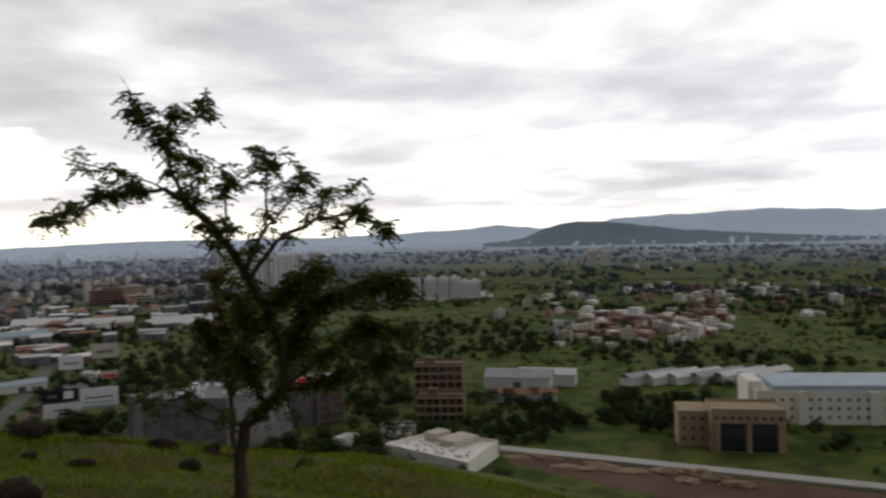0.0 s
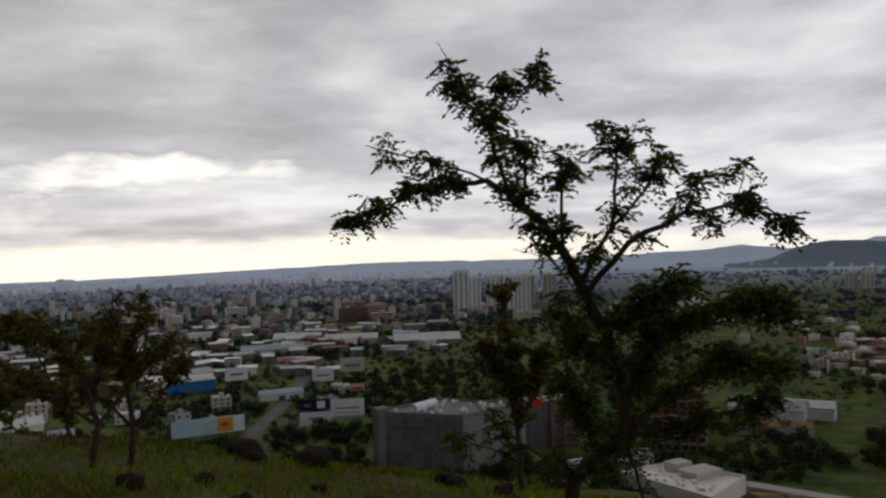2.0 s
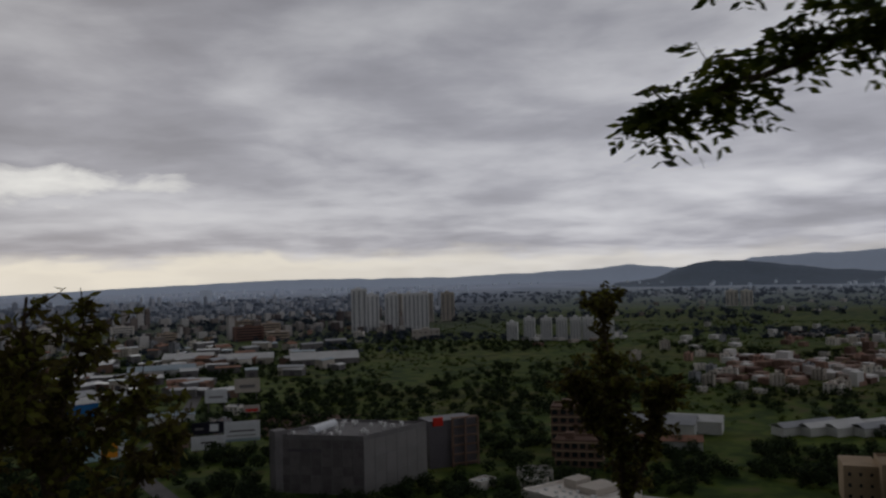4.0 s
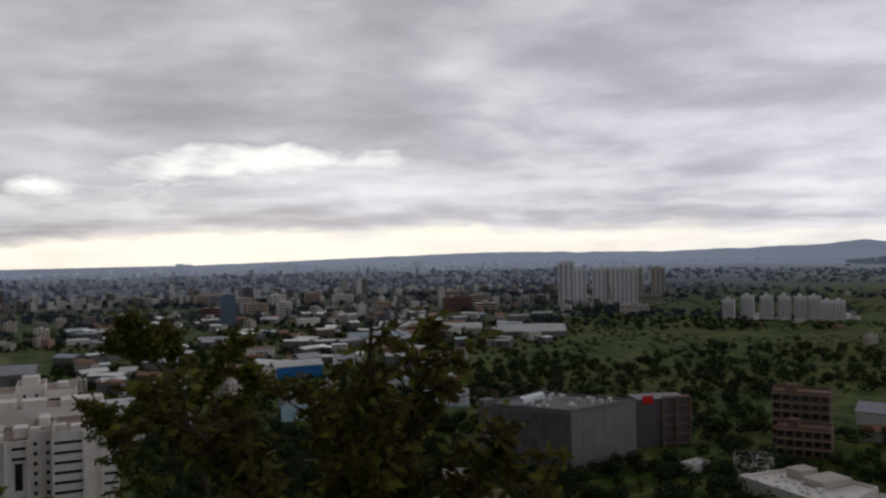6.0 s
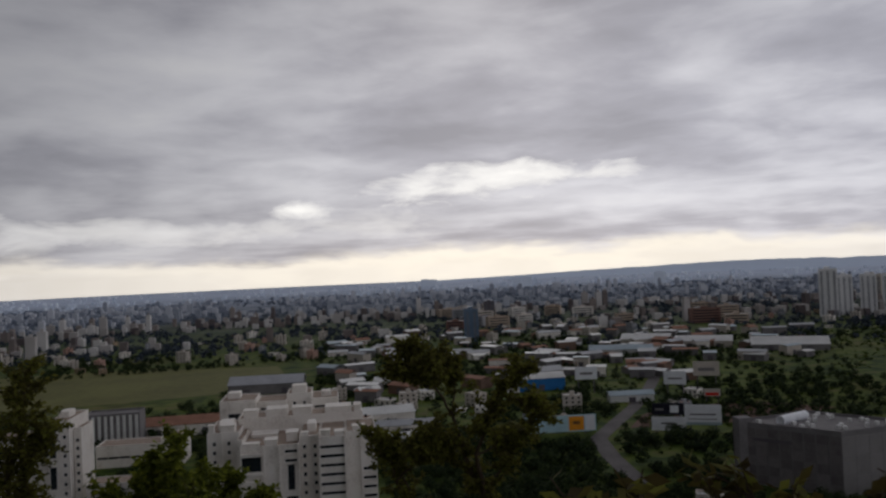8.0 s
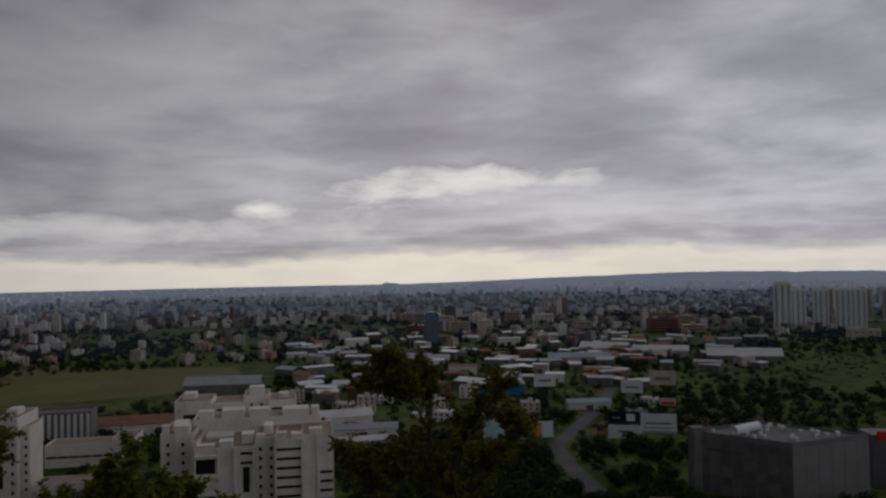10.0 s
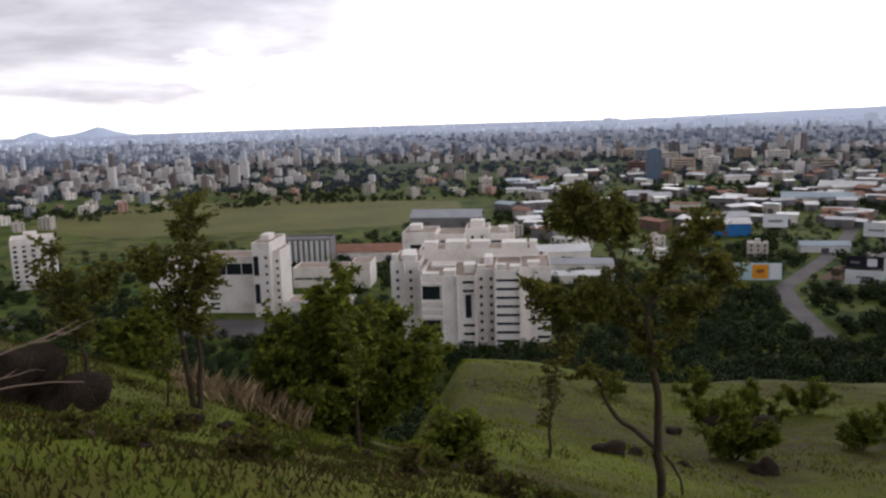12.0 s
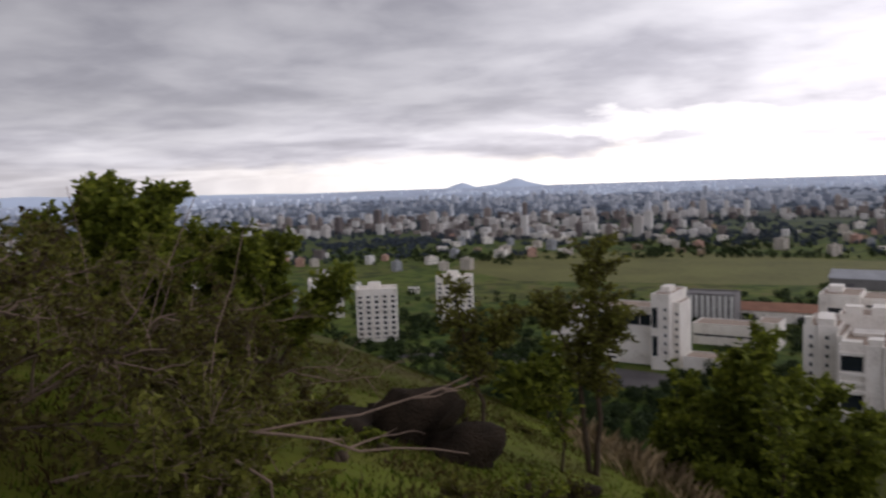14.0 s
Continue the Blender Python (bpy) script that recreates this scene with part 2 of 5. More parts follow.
def height(x, y):
    """The ground's height over the plain at x, y (arrays or numbers)."""
    x, y = np.asarray(x, float), np.asarray(y, float)
    right = (x - 8.5) * 1.1
    s = np.log(np.exp(np.clip((y - 3.3) / 1.2, -60, 600)) + np.exp(np.clip(right / 1.2, -60, 600))) * 1.2
    az = np.degrees(np.arctan2(-x, np.maximum(y + 5, 0.1)))
    side = np.clip((az - 4) / 9, 0, 1) + np.clip((-az - 26) / 16, 0, 1)
    drop = np.interp(s, MID_S, MID_Z) * (1 - side) + np.interp(s, SIDE_S, SIDE_Z) * side
    shelf = -0.25 * np.clip(x + 0.5, 0, 9) + 0.12 * np.clip(-0.5 - x, 0, 12)
    near = np.clip(1 - s / 200, 0, 1)
    z = 83.42 + shelf * near + drop
    left = np.clip((-3 - x) / 7, 0, 1) * np.clip(1 - (s - 12) / 20, 0, 1) * np.clip(s / 8, 0, 1)
    z = z + 0.9 * left
    bumps = np.sin(x * 1.3 + 0.7 * y) * np.cos(y * 1.1 - 0.4 * x) * 0.05 + np.sin(x * 0.35 + 1) * np.sin(y * 0.31) * 0.25 * np.clip(s / 6, 0, 1)
    return np.maximum(z + bumps * np.clip(z / 20, 0, 1), 0.0)


def mesh_of(name, verts, faces, material, smooth=False):
    me = bpy.data.meshes.new(name)
    me.from_pydata([tuple(v) for v in verts], [], [tuple(int(i) for i in f) for f in faces])
    me.materials.append(material)
    if smooth:
        me.polygons.foreach_set("use_smooth", [True] * len(me.polygons))
    me.update()
    return me


def ground_material():
    m = mat("ground_cover", tones(0.05, 0.07, 0.02), 0.5, 0.95, bump=0.5)
    t = m.node_tree
    b = t.nodes["Principled BSDF"]
    geo = t.nodes.new("ShaderNodeNewGeometry")
    sep = t.nodes.new("ShaderNodeSeparateXYZ")
    t.links.new(geo.outputs["Position"], sep.inputs[0])

    def noise_at(scale, detail=4.0):
        n = t.nodes.new("ShaderNodeTexNoise")
        n.inputs["Scale"].default_value, n.inputs["Detail"].default_value = scale, detail
        t.links.new(geo.outputs["Position"], n.inputs["Vector"])
        return n.outputs["Fac"]

    def mix(fac, a, c):
        n = t.nodes.new("ShaderNodeMix")
        n.data_type = "RGBA"
        t.links.new(fac, n.inputs[0])
        t.links.new(a, n.inputs[6])
        t.links.new(c, n.inputs[7])
        return n.outputs[2]

    hill = ramp_in(t, noise_at(0.9, 6.0), [(0.36, (0.026, 0.016, 0.008)), (0.44, (0.042, 0.033, 0.009)), (0.54, (0.042, 0.060, 0.005)), (0.7, (0.08, 0.09, 0.012))])
    broad = ramp_in(t, noise_at(0.07, 5.0), [(0.40, (0.055, 0.035, 0.015)), (0.49, (0.070, 0.062, 0.011)), (0.60, (0.13, 0.15, 0.007))])
    half = t.nodes.new("ShaderNodeValue")
    half.outputs[0].default_value = 0.5
    hill = mix(half.outputs[0], hill, broad)
    v = t.nodes.new("ShaderNodeTexVoronoi")
    v.inputs["Scale"].default_value = 0.011
    t.links.new(geo.outputs["Position"], v.inputs["Vector"])
    vs = t.nodes.new("ShaderNodeSeparateColor")
    t.links.new(v.outputs["Color"], vs.inputs[0])
    fields = ramp_in(t, vs.outputs[0], [(0.1, (0.024, 0.048, 0.010)), (0.45, (0.05, 0.085, 0.013)), (0.7, (0.095, 0.13, 0.02)), (0.92, (0.11, 0.085, 0.035))])
    rough = ramp_in(t, noise_at(0.02, 8.0), [(0.38, (0.016, 0.034, 0.009)), (0.49, (0.05, 0.08, 0.013)), (0.58, (0.10, 0.12, 0.022)), (0.7, (0.13, 0.10, 0.045))])
    plain = mix(half.outputs[0], fields, rough)
    scrub = ramp_in(t, noise_at(0.075, 9.0), [(0.36, (0.014, 0.030, 0.008)), (0.46, (0.045, 0.075, 0.012)), (0.55, (0.11, 0.15, 0.020)), (0.66, (0.15, 0.12, 0.055))])
    plain = mix(half.outputs[0], plain, scrub)
    up01 = t.nodes.new("ShaderNodeMapRange")
    up01.inputs["From Min"].default_value, up01.inputs["From Max"].default_value = 8, 45
    t.links.new(sep.outputs[2], up01.inputs["Value"])
    far = t.nodes.new("ShaderNodeVectorMath")
    far.operation = "LENGTH"
    t.links.new(geo.outputs["Position"], far.inputs[0])
    # towards the horizon the ground takes on pale blue haze as base colour
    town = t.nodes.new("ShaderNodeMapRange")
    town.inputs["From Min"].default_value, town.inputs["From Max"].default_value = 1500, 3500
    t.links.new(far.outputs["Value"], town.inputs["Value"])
    hazed_urban = ramp_in(t, noise_at(0.006, 7.0), [(0.35, (0.38, 0.45, 0.58)), (0.5, (0.46, 0.53, 0.66)), (0.68, (0.55, 0.61, 0.72))])
    # nearer town ground, its grey already shifted to blue for haze
    outskirts = t.nodes.new("ShaderNodeMapRange")
    outskirts.inputs["From Min"].default_value, outskirts.inputs["From Max"].default_value = 900, 1800
    t.links.new(far.outputs["Value"], outskirts.inputs["Value"])
    hazed_streets = ramp_in(t, noise_at(0.012, 7.0), [(0.38, (0.035, 0.048, 0.06)), (0.52, (0.065, 0.08, 0.095)), (0.68, (0.13, 0.14, 0.155))])
    # open country to the east, the town elsewhere
    east = t.nodes.new("ShaderNodeMath")
    east.operation = "SUBTRACT"
    t.links.new(sep.outputs[0], east.inputs[0])
    t.links.new(sep.outputs[1], east.inputs[1])
    built = t.nodes.new("ShaderNodeMapRange")
    built.inputs["From Min"].default_value, built.inputs["From Max"].default_value = -250, 150
    built.inputs["To Min"].default_value, built.inputs["To Max"].default_value = 1.0, 0.15
    t.links.new(east.outputs[0], built.inputs["Value"])
    share = t.nodes.new("ShaderNodeMath")
    share.operation = "MULTIPLY"
    t.links.new(outskirts.outputs[0], share.inputs[0])
    t.links.new(built.outputs[0], share.inputs[1])
    plain = mix(share.outputs[0], plain, hazed_streets)
    plain = mix(town.outputs[0], plain, hazed_urban)
    t.links.new(mix(up01.outputs[0], plain, hill), b.inputs["Base Color"])
    return m


def build_ground():
    radii = [0.0] + list(0.35 * 1.042 ** np.arange(233))
    radii = [r for r in radii if r < 4900] + [4900.0]
    n = 384
    ang = np.linspace(0, 2 * math.pi, n, endpoint=False)
    verts, faces = [(0, -2, float(height(0, -2)))], []
    for r in radii[1:]:
        x, y = r * np.cos(ang), r * np.sin(ang) - 2
        verts += list(zip(x, y, height(x, y)))
    k = np.arange(n)
    faces += [(0, 1 + i, 1 + (i + 1) % n) for i in range(n)]
    for j in range(1, len(radii) - 1):
        a, b = 1 + (j - 1) * n, 1 + j * n
        faces += list(zip(a + k, b + k, b + (k + 1) % n, a + (k + 1) % n))
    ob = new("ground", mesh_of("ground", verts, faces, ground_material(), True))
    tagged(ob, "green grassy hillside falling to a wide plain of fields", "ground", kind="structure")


build_ground()

# far hills and the distance, haze put into colour and a weak emission


# adds a blue-white glow that imitates haze over a far surface
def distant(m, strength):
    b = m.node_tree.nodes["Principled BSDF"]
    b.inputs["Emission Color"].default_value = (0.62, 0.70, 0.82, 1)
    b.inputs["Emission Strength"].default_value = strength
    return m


M_HILL = distant(mat("haze_tinted_wooded_hill", tones(0.12, 0.155, 0.205, 0.15), 0.006, 1.0, bump=0), 0.03)
M_HILLFAR = distant(mat("haze_paled_hill", tones(0.38, 0.45, 0.58, 0.05), 0.002, 1.0, bump=0), 0.13)


def ridge(name, label, dist, profile, depth, material, seed):
    """A long hill: profile lists bearings and the crest's height over the plain."""
    bearings = np.arange(profile[0][0], profile[-1][0] + 0.01, -0.25)
    tops = np.interp(-bearings, [-p[0] for p in profile], [p[1] for p in profile])
    rng = np.random.RandomState(seed)
    tops = tops + np.convolve(rng.rand(len(tops)) - 0.5, np.ones(5) / 5, "same") * 14 * np.clip(tops / 60, 0, 1)
    verts, faces = [], []
    prof = [(-1.0, 0.0), (-0.6, 0.3), (-0.3, 0.68), (-0.1, 0.95), (0.0, 1.0), (0.4, 0.6), (1.0, 0.0)]
    for a, h in zip(bearings, tops):
        for k, (f, g) in enumerate(prof):
            d = dist + f * depth + (rng.rand() - 0.5) * depth * 0.04
            verts.append((-math.sin(radians(a)) * d, math.cos(radians(a)) * d, max(h, 0) * g * (1 + (rng.rand() - 0.5) * 0.06 * (0 < g < 1)) - 1))
    n = len(prof)
    for i in range(len(bearings) - 1):
        for k in range(n - 1):
            a = i * n + k
            faces.append((a, a + 1, a + n + 1, a + n))
    ob = new(name, mesh_of(name, verts, faces, material, True))
    tagged(ob, label, "hill", kind="structure")


def above(dist, elev):
    return 85 + dist * math.tan(radians(elev))


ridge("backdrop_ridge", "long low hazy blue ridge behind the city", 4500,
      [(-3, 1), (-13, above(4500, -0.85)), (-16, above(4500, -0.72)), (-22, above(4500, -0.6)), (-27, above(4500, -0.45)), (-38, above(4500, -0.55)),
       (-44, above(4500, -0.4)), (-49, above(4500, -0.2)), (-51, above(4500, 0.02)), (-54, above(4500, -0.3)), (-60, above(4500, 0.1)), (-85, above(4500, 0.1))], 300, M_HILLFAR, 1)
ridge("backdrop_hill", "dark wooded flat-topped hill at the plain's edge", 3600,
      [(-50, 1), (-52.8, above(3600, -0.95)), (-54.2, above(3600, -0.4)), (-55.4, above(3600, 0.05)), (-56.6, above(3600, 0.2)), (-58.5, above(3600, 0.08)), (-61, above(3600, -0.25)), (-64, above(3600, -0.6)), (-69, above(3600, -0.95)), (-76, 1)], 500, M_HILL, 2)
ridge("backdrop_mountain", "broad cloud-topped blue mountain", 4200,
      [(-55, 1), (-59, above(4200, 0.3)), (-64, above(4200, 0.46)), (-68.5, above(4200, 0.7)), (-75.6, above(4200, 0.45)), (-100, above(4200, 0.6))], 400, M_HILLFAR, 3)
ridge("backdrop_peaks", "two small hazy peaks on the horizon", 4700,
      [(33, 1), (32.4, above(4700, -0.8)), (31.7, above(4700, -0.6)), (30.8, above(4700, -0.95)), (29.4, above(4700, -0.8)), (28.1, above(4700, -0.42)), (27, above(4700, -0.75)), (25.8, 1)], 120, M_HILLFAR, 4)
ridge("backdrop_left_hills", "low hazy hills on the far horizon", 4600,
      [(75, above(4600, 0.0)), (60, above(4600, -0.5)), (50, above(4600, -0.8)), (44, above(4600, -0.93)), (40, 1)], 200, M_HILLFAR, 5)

# ---- helpers for things ----


def thing(name, x, y, z, label, category, group="", turn=0.0):
    ob = new(name)
    ob.empty_display_size = 0.5
    ob.matrix_world = pose(x, y, z, 0, 0, turn)
    return tagged(ob, label, category, group)


def part(name, me, parent, label=""):
    ob = new(name, me)
    ob.parent = parent
    if label:
        ob["label"] = label
    return ob


def boxes(name, items, material, bevel=0.0):
    """One mesh of boxes: (x0, y0, z0, x1, y1, z1)."""
    v, f = [], []
    for x0, y0, z0, x1, y1, z1 in items:
        b = len(v)
        v += [(x0, y0, z0), (x1, y0, z0), (x1, y1, z0), (x0, y1, z0), (x0, y0, z1), (x1, y0, z1), (x1, y1, z1), (x0, y1, z1)]
        f += [tuple(b + i for i in q) for q in ((3, 2, 1, 0), (4, 5, 6, 7), (0, 1, 5, 4), (1, 2, 6, 5), (2, 3, 7, 6), (3, 0, 4, 7))]
    me = mesh_of(name, v, f, material)
    if bevel:
        bm = bmesh.new()
        bm.from_mesh(me)
        bmesh.ops.bevel(bm, geom=bm.edges[:], offset=bevel, segments=1, affect="EDGES")
        bm.to_mesh(me)
        bm.free()
    return me


def shell(w, d, h, parapet=0.9, thick=0.3):
    """A flat-roofed body with its parapet round a sunk roof."""
    return [(-w / 2, -d / 2, 0, w / 2, d / 2, h), (-w / 2, -d / 2, h, w / 2, -d / 2 + thick, h + parapet), (-w / 2, d / 2 - thick, h, w / 2, d / 2, h + parapet),
            (-w / 2, -d / 2 + thick, h, -w / 2 + thick, d / 2 - thick, h + parapet), (w / 2 - thick, -d / 2 + thick, h, w / 2, d / 2 - thick, h + parapet)]


def tube(points, radii, sides=6):
    """A tapered limb along points."""
    v, f = [], []
    for i, (p, r) in enumerate(zip(points, radii)):
        a, b = points[max(i - 1, 0)], points[min(i + 1, len(points) - 1)]
        d = (Vector(b) - Vector(a)).normalized()
        s = d.cross(Vector((0.31, 0.95, 0.1))).normalized()
        u = d.cross(s)
        for k in range(sides):
            w = 2 * math.pi * k / sides
            v.append(Vector(p) + (s * math.cos(w) + u * math.sin(w)) * r)
    for i in range(len(points) - 1):
        for k in range(sides):
            a, b = i * sides + k, i * sides + (k + 1) % sides
            f.append((a, b, b + sides, a + sides))
    return v, f


class Soup:
    """Collects vertices and faces for one mesh."""

    def __init__(self):
        self.v, self.f = [], []

    def add(self, v, f):
        b = len(self.v)
        self.v += list(v)
        self.f += [tuple(b + i for i in q) for q in f]

    def mesh(self, name, material, smooth=False):
        return mesh_of(name, self.v, self.f, material, smooth)


def leaf(soup, p, d, length, width, rng):
    """One folded leaf blade from p along d."""
    d = d.normalized()
    s = d.cross(Vector((rng.uniform(-1, 1), rng.uniform(-1, 1), rng.uniform(-0.4, 1)))).normalized() * width / 2
    tip, mid = p + d * length, p + d * length * 0.5
    soup.add([p, mid + s, tip, mid - s], [(0, 1, 2, 3)])


def sprig(soup, p, d, length, rng, pairs=5, size=0.05):
    """A feathered leaf: leaflets in pairs along a drooping stalk."""
    d = d.normalized()
    side = d.cross(Vector((rng.uniform(-0.4, 0.4), rng.uniform(-0.4, 0.4), 1))).normalized()
    for i in range(pairs):
        f = (i + 0.6) / pairs
        q = p + d * length * f + Vector((0, 0, -0.35 * length * f * f))
        for sgn in (-1, 1):
            leaf(soup, q, side * sgn + d * 0.5 + Vector((0, 0, rng.uniform(-0.5, 0.1))), size * rng.uniform(0.7, 1.2), size * 0.42, rng)


def wander(p, d, length, steps, bend, rng, rise=0.0):
    pts, q, d = [Vector(p)], Vector(p), Vector(d).normalized()
    for _ in range(steps):
        d = (d + Vector((rng.uniform(-bend, bend), rng.uniform(-bend, bend), rng.uniform(-bend, bend) + rise))).normalized()
        q = q + d * length / steps
        pts.append(q)
    return pts


def clothe(wood, leaves, pts, rng, twigs, reach, leafy, size, feather, spread=1.0, sub=2, start=0.25, r0=0.012):
    """Twigs with leaves along a limb."""
    for _ in range(twigs):
        f = rng.uniform(start, 1.0)
        i = min(int(f * (len(pts) - 1)), len(pts) - 2)
        p = pts[i].lerp(pts[i + 1], f * (len(pts) - 1) - i)
        d = (pts[i + 1] - pts[i]).normalized() * 0.6 + Vector((rng.uniform(-1, 1), rng.uniform(-1, 1), rng.uniform(-0.5, 0.9))) * spread
        tw = wander(p, d, reach * rng.uniform(0.5, 1.2), 4, 0.35, rng)
        wood.add(*tube(tw, [r0, r0 * 0.75, r0 * 0.5, r0 * 0.35, r0 * 0.2], 4))
        ends = [tw]
        for _ in range(sub):
            k = rng.randint(1, 3)
            t2 = wander(tw[k], (tw[k + 1] - tw[k]).normalized() + Vector((rng.uniform(-1, 1), rng.uniform(-1, 1), rng.uniform(-0.6, 0.7))), reach * rng.uniform(0.25, 0.6), 3, 0.3, rng)
            wood.add(*tube(t2, [r0 * 0.5, r0 * 0.4, r0 * 0.3, r0 * 0.15], 3))
            ends.append(t2)
        for e in ends:
            for _ in range(leafy):
                k = rng.randint(0, len(e) - 2)
                p = e[k].lerp(e[k + 1], rng.random())
                d = Vector((rng.uniform(-1, 1), rng.uniform(-1, 1), rng.uniform(-0.7, 0.5)))
                if feather:
                    sprig(leaves, p, d, size * rng.uniform(1.6, 2.8), rng, 5, size)
                else:
                    leaf(leaves, p, d, size * rng.uniform(0.7, 1.3), size * 0.5, rng)


def plant(name, x, y, label, limbs, seed, twigs, reach, leafy, size, leaf_mat, category="tree", feather=False, turn=0.0, sub=2, sink=0.08, bark=None, spread=1.0, start=0.25, group="", scale=1.0, twig=0.007):
    """A tree from its limbs: each (points, first radius, last radius, leaf share). Local x right, z up."""
    rng = random.Random(seed)
    ob = thing(name, x, y, float(height(x, y)) - sink, label, category, group, turn)
    thin_r = twig
    trunk, twig, leaves = Soup(), Soup(), Soup()
    for points, r0, r1, share in limbs:
        raw = [Vector(p) * scale for p in points]
        pts = [raw[0]]
        for a, b in zip(raw, raw[1:]):
            for k in (1, 2, 3):
                j = (b - a).length * 0.035
                pts.append(a.lerp(b, k / 3) + Vector((rng.uniform(-j, j), rng.uniform(-j, j), rng.uniform(-j, j))))
        n = len(pts) - 1
        trunk.add(*tube(pts, [r0 + (r1 - r0) * i / n for i in range(n + 1)], 7))
        if share:
            clothe(twig, leaves, pts, rng, int(twigs * share), reach, leafy, size, feather, spread, sub, start, thin_r)
    part("trunk", trunk.mesh("trunk", bark or M_BARK, True), ob)
    if twig.v:
        tagged(part("twig_spray", twig.mesh("twig_spray", bark or M_BARK), ob), kind="stuff")
    if leaves.v:
        tagged(part("crown", leaves.mesh("crown", leaf_mat), ob), kind="stuff")
    return ob


# ---- trees and shrubs on the hill ----
LEANING_STEM = [([(0, 0, 0), (0.0, 0.0, 0.52), (0.08, -0.07, 0.83)], 0.07, 0.058, 0),
                ([(0.08, -0.07, 0.83), (0.25, -0.09, 0.97), (0.42, -0.11, 1.12), (0.45, -0.16, 1.39), (0.42, -0.20, 1.65)], 0.06, 0.05, 0.8),
                ([(0.42, -0.20, 1.65), (0.29, -0.33, 1.95), (0.13, -0.48, 2.28), (0.02, -0.59, 2.52), (-0.14, -0.65, 2.76), (-0.35, -0.66, 2.94), (-0.51, -0.66, 3.04)], 0.048, 0.022, 0.9),
                ([(-0.51, -0.66, 3.04), (-0.74, -0.66, 3.01), (-0.93, -0.61, 3.01), (-1.18, -0.56, 2.91), (-1.42, -0.55, 2.84), (-1.54, -0.55, 2.79)], 0.02, 0.005, 1),
                ([(-0.51, -0.66, 3.04), (-0.87, -0.57, 3.19), (-1.18, -0.53, 3.27), (-1.39, -0.48, 3.35)], 0.009, 0.003, 0.28)]
LEANING_TOP = [([(-0.35, -0.66, 2.94), (-0.43, -0.77, 3.22), (-0.48, -0.84, 3.45), (-0.61, -0.84, 3.62), (-0.69, -0.84, 3.74)], 0.018, 0.006, 0.85),
                ([(-0.69, -0.84, 3.74), (-0.74, -0.84, 3.88), (-0.80, -0.84, 3.98)], 0.005, 0.002, 0),
                ([(-0.46, -0.78, 3.41), (-0.30, -0.89, 3.58), (-0.10, -0.89, 3.68)], 0.01, 0.004, 0.4),
                ([(-0.25, -0.65, 2.85), (-0.23, -0.57, 3.19), (-0.31, -0.58, 3.41)], 0.014, 0.005, 0.5),
                ([(0.02, -0.59, 2.52), (-0.00, -0.76, 2.93), (0.03, -0.77, 3.12)], 0.016, 0.005, 0.5),
                ([(0.13, -0.48, 2.28), (0.34, -0.75, 2.68), (0.37, -0.87, 3.06), (0.35, -0.88, 3.34)], 0.02, 0.005, 0.7),
                ([(0.34, -0.75, 2.68), (0.59, -0.76, 2.94), (0.67, -0.77, 3.11)], 0.014, 0.005, 0.45)]
LEANING_RIGHT = [([(0.17, -0.46, 2.22), (0.44, -0.82, 2.57), (0.78, -0.95, 2.74), (1.07, -1.05, 2.79), (1.25, -1.15, 2.76), (1.37, -1.14, 2.64)], 0.024, 0.004, 0.6),
                ([(0.78, -0.95, 2.74), (0.88, -0.96, 2.93), (0.92, -0.96, 3.00)], 0.008, 0.003, 0.2),
                ([(1.07, -1.05, 2.79), (1.11, -1.06, 2.89), (1.14, -1.06, 2.96)], 0.006, 0.002, 0.12),
                ([(0.42, -0.20, 1.65), (0.76, -0.23, 1.95), (1.19, -0.22, 2.15), (1.47, -0.11, 2.13), (1.73, -0.05, 1.98)], 0.032, 0.006, 2.2),
                ([(0.42, -0.11, 1.12), (0.80, 0.03, 1.45), (1.26, 0.08, 1.71), (1.67, 0.21, 1.59)], 0.034, 0.006, 2.0),
                ([(0.42, -0.11, 1.12), (0.90, -0.24, 1.26), (1.28, -0.25, 1.36), (1.49, -0.26, 1.44)], 0.022, 0.005, 1.1)]
LEANING_INNER = [([(0.29, -0.33, 1.95), (0.57, -0.53, 2.16), (0.77, -0.60, 2.31)], 0.02, 0.006, 1.5),
                ([(0.45, -0.16, 1.39), (0.65, -0.04, 1.75), (0.69, -0.09, 2.07)], 0.022, 0.006, 1.8),
                ([(0.42, -0.20, 1.65), (0.13, -0.18, 1.84), (0.02, -0.23, 2.16)], 0.016, 0.005, 0.9),
                ([(0.26, -0.09, 0.97), (0.06, -0.06, 1.40), (0.02, -0.08, 1.83)], 0.02, 0.005, 1.0),
                ([(0.07, -0.06, 0.79), (-0.36, -0.11, 1.11), (-0.74, -0.17, 1.45)], 0.012, 0.003, 0.3),
                ([(0.04, -0.05, 0.72), (-0.42, -0.09, 0.99), (-0.84, -0.12, 1.14)], 0.012, 0.003, 0.25),
                ([(0.03, -0.02, 0.52), (-0.29, -0.03, 0.55), (-0.53, -0.06, 0.79)], 0.012, 0.003, 0),
                ([(0.02, -0.59, 2.52), (-0.16, -0.59, 2.51), (-0.34, -0.61, 2.55)], 0.006, 0.002, 0.02),
                ([(0.29, -0.33, 1.95), (-0.03, -0.45, 2.42), (-0.27, -0.55, 2.69)], 0.007, 0.002, 0.04),
                ([(0.45, -0.11, 1.09), (0.55, 0.05, 0.72), (0.64, 0.09, 0.45)], 0.016, 0.006, 0.15)]
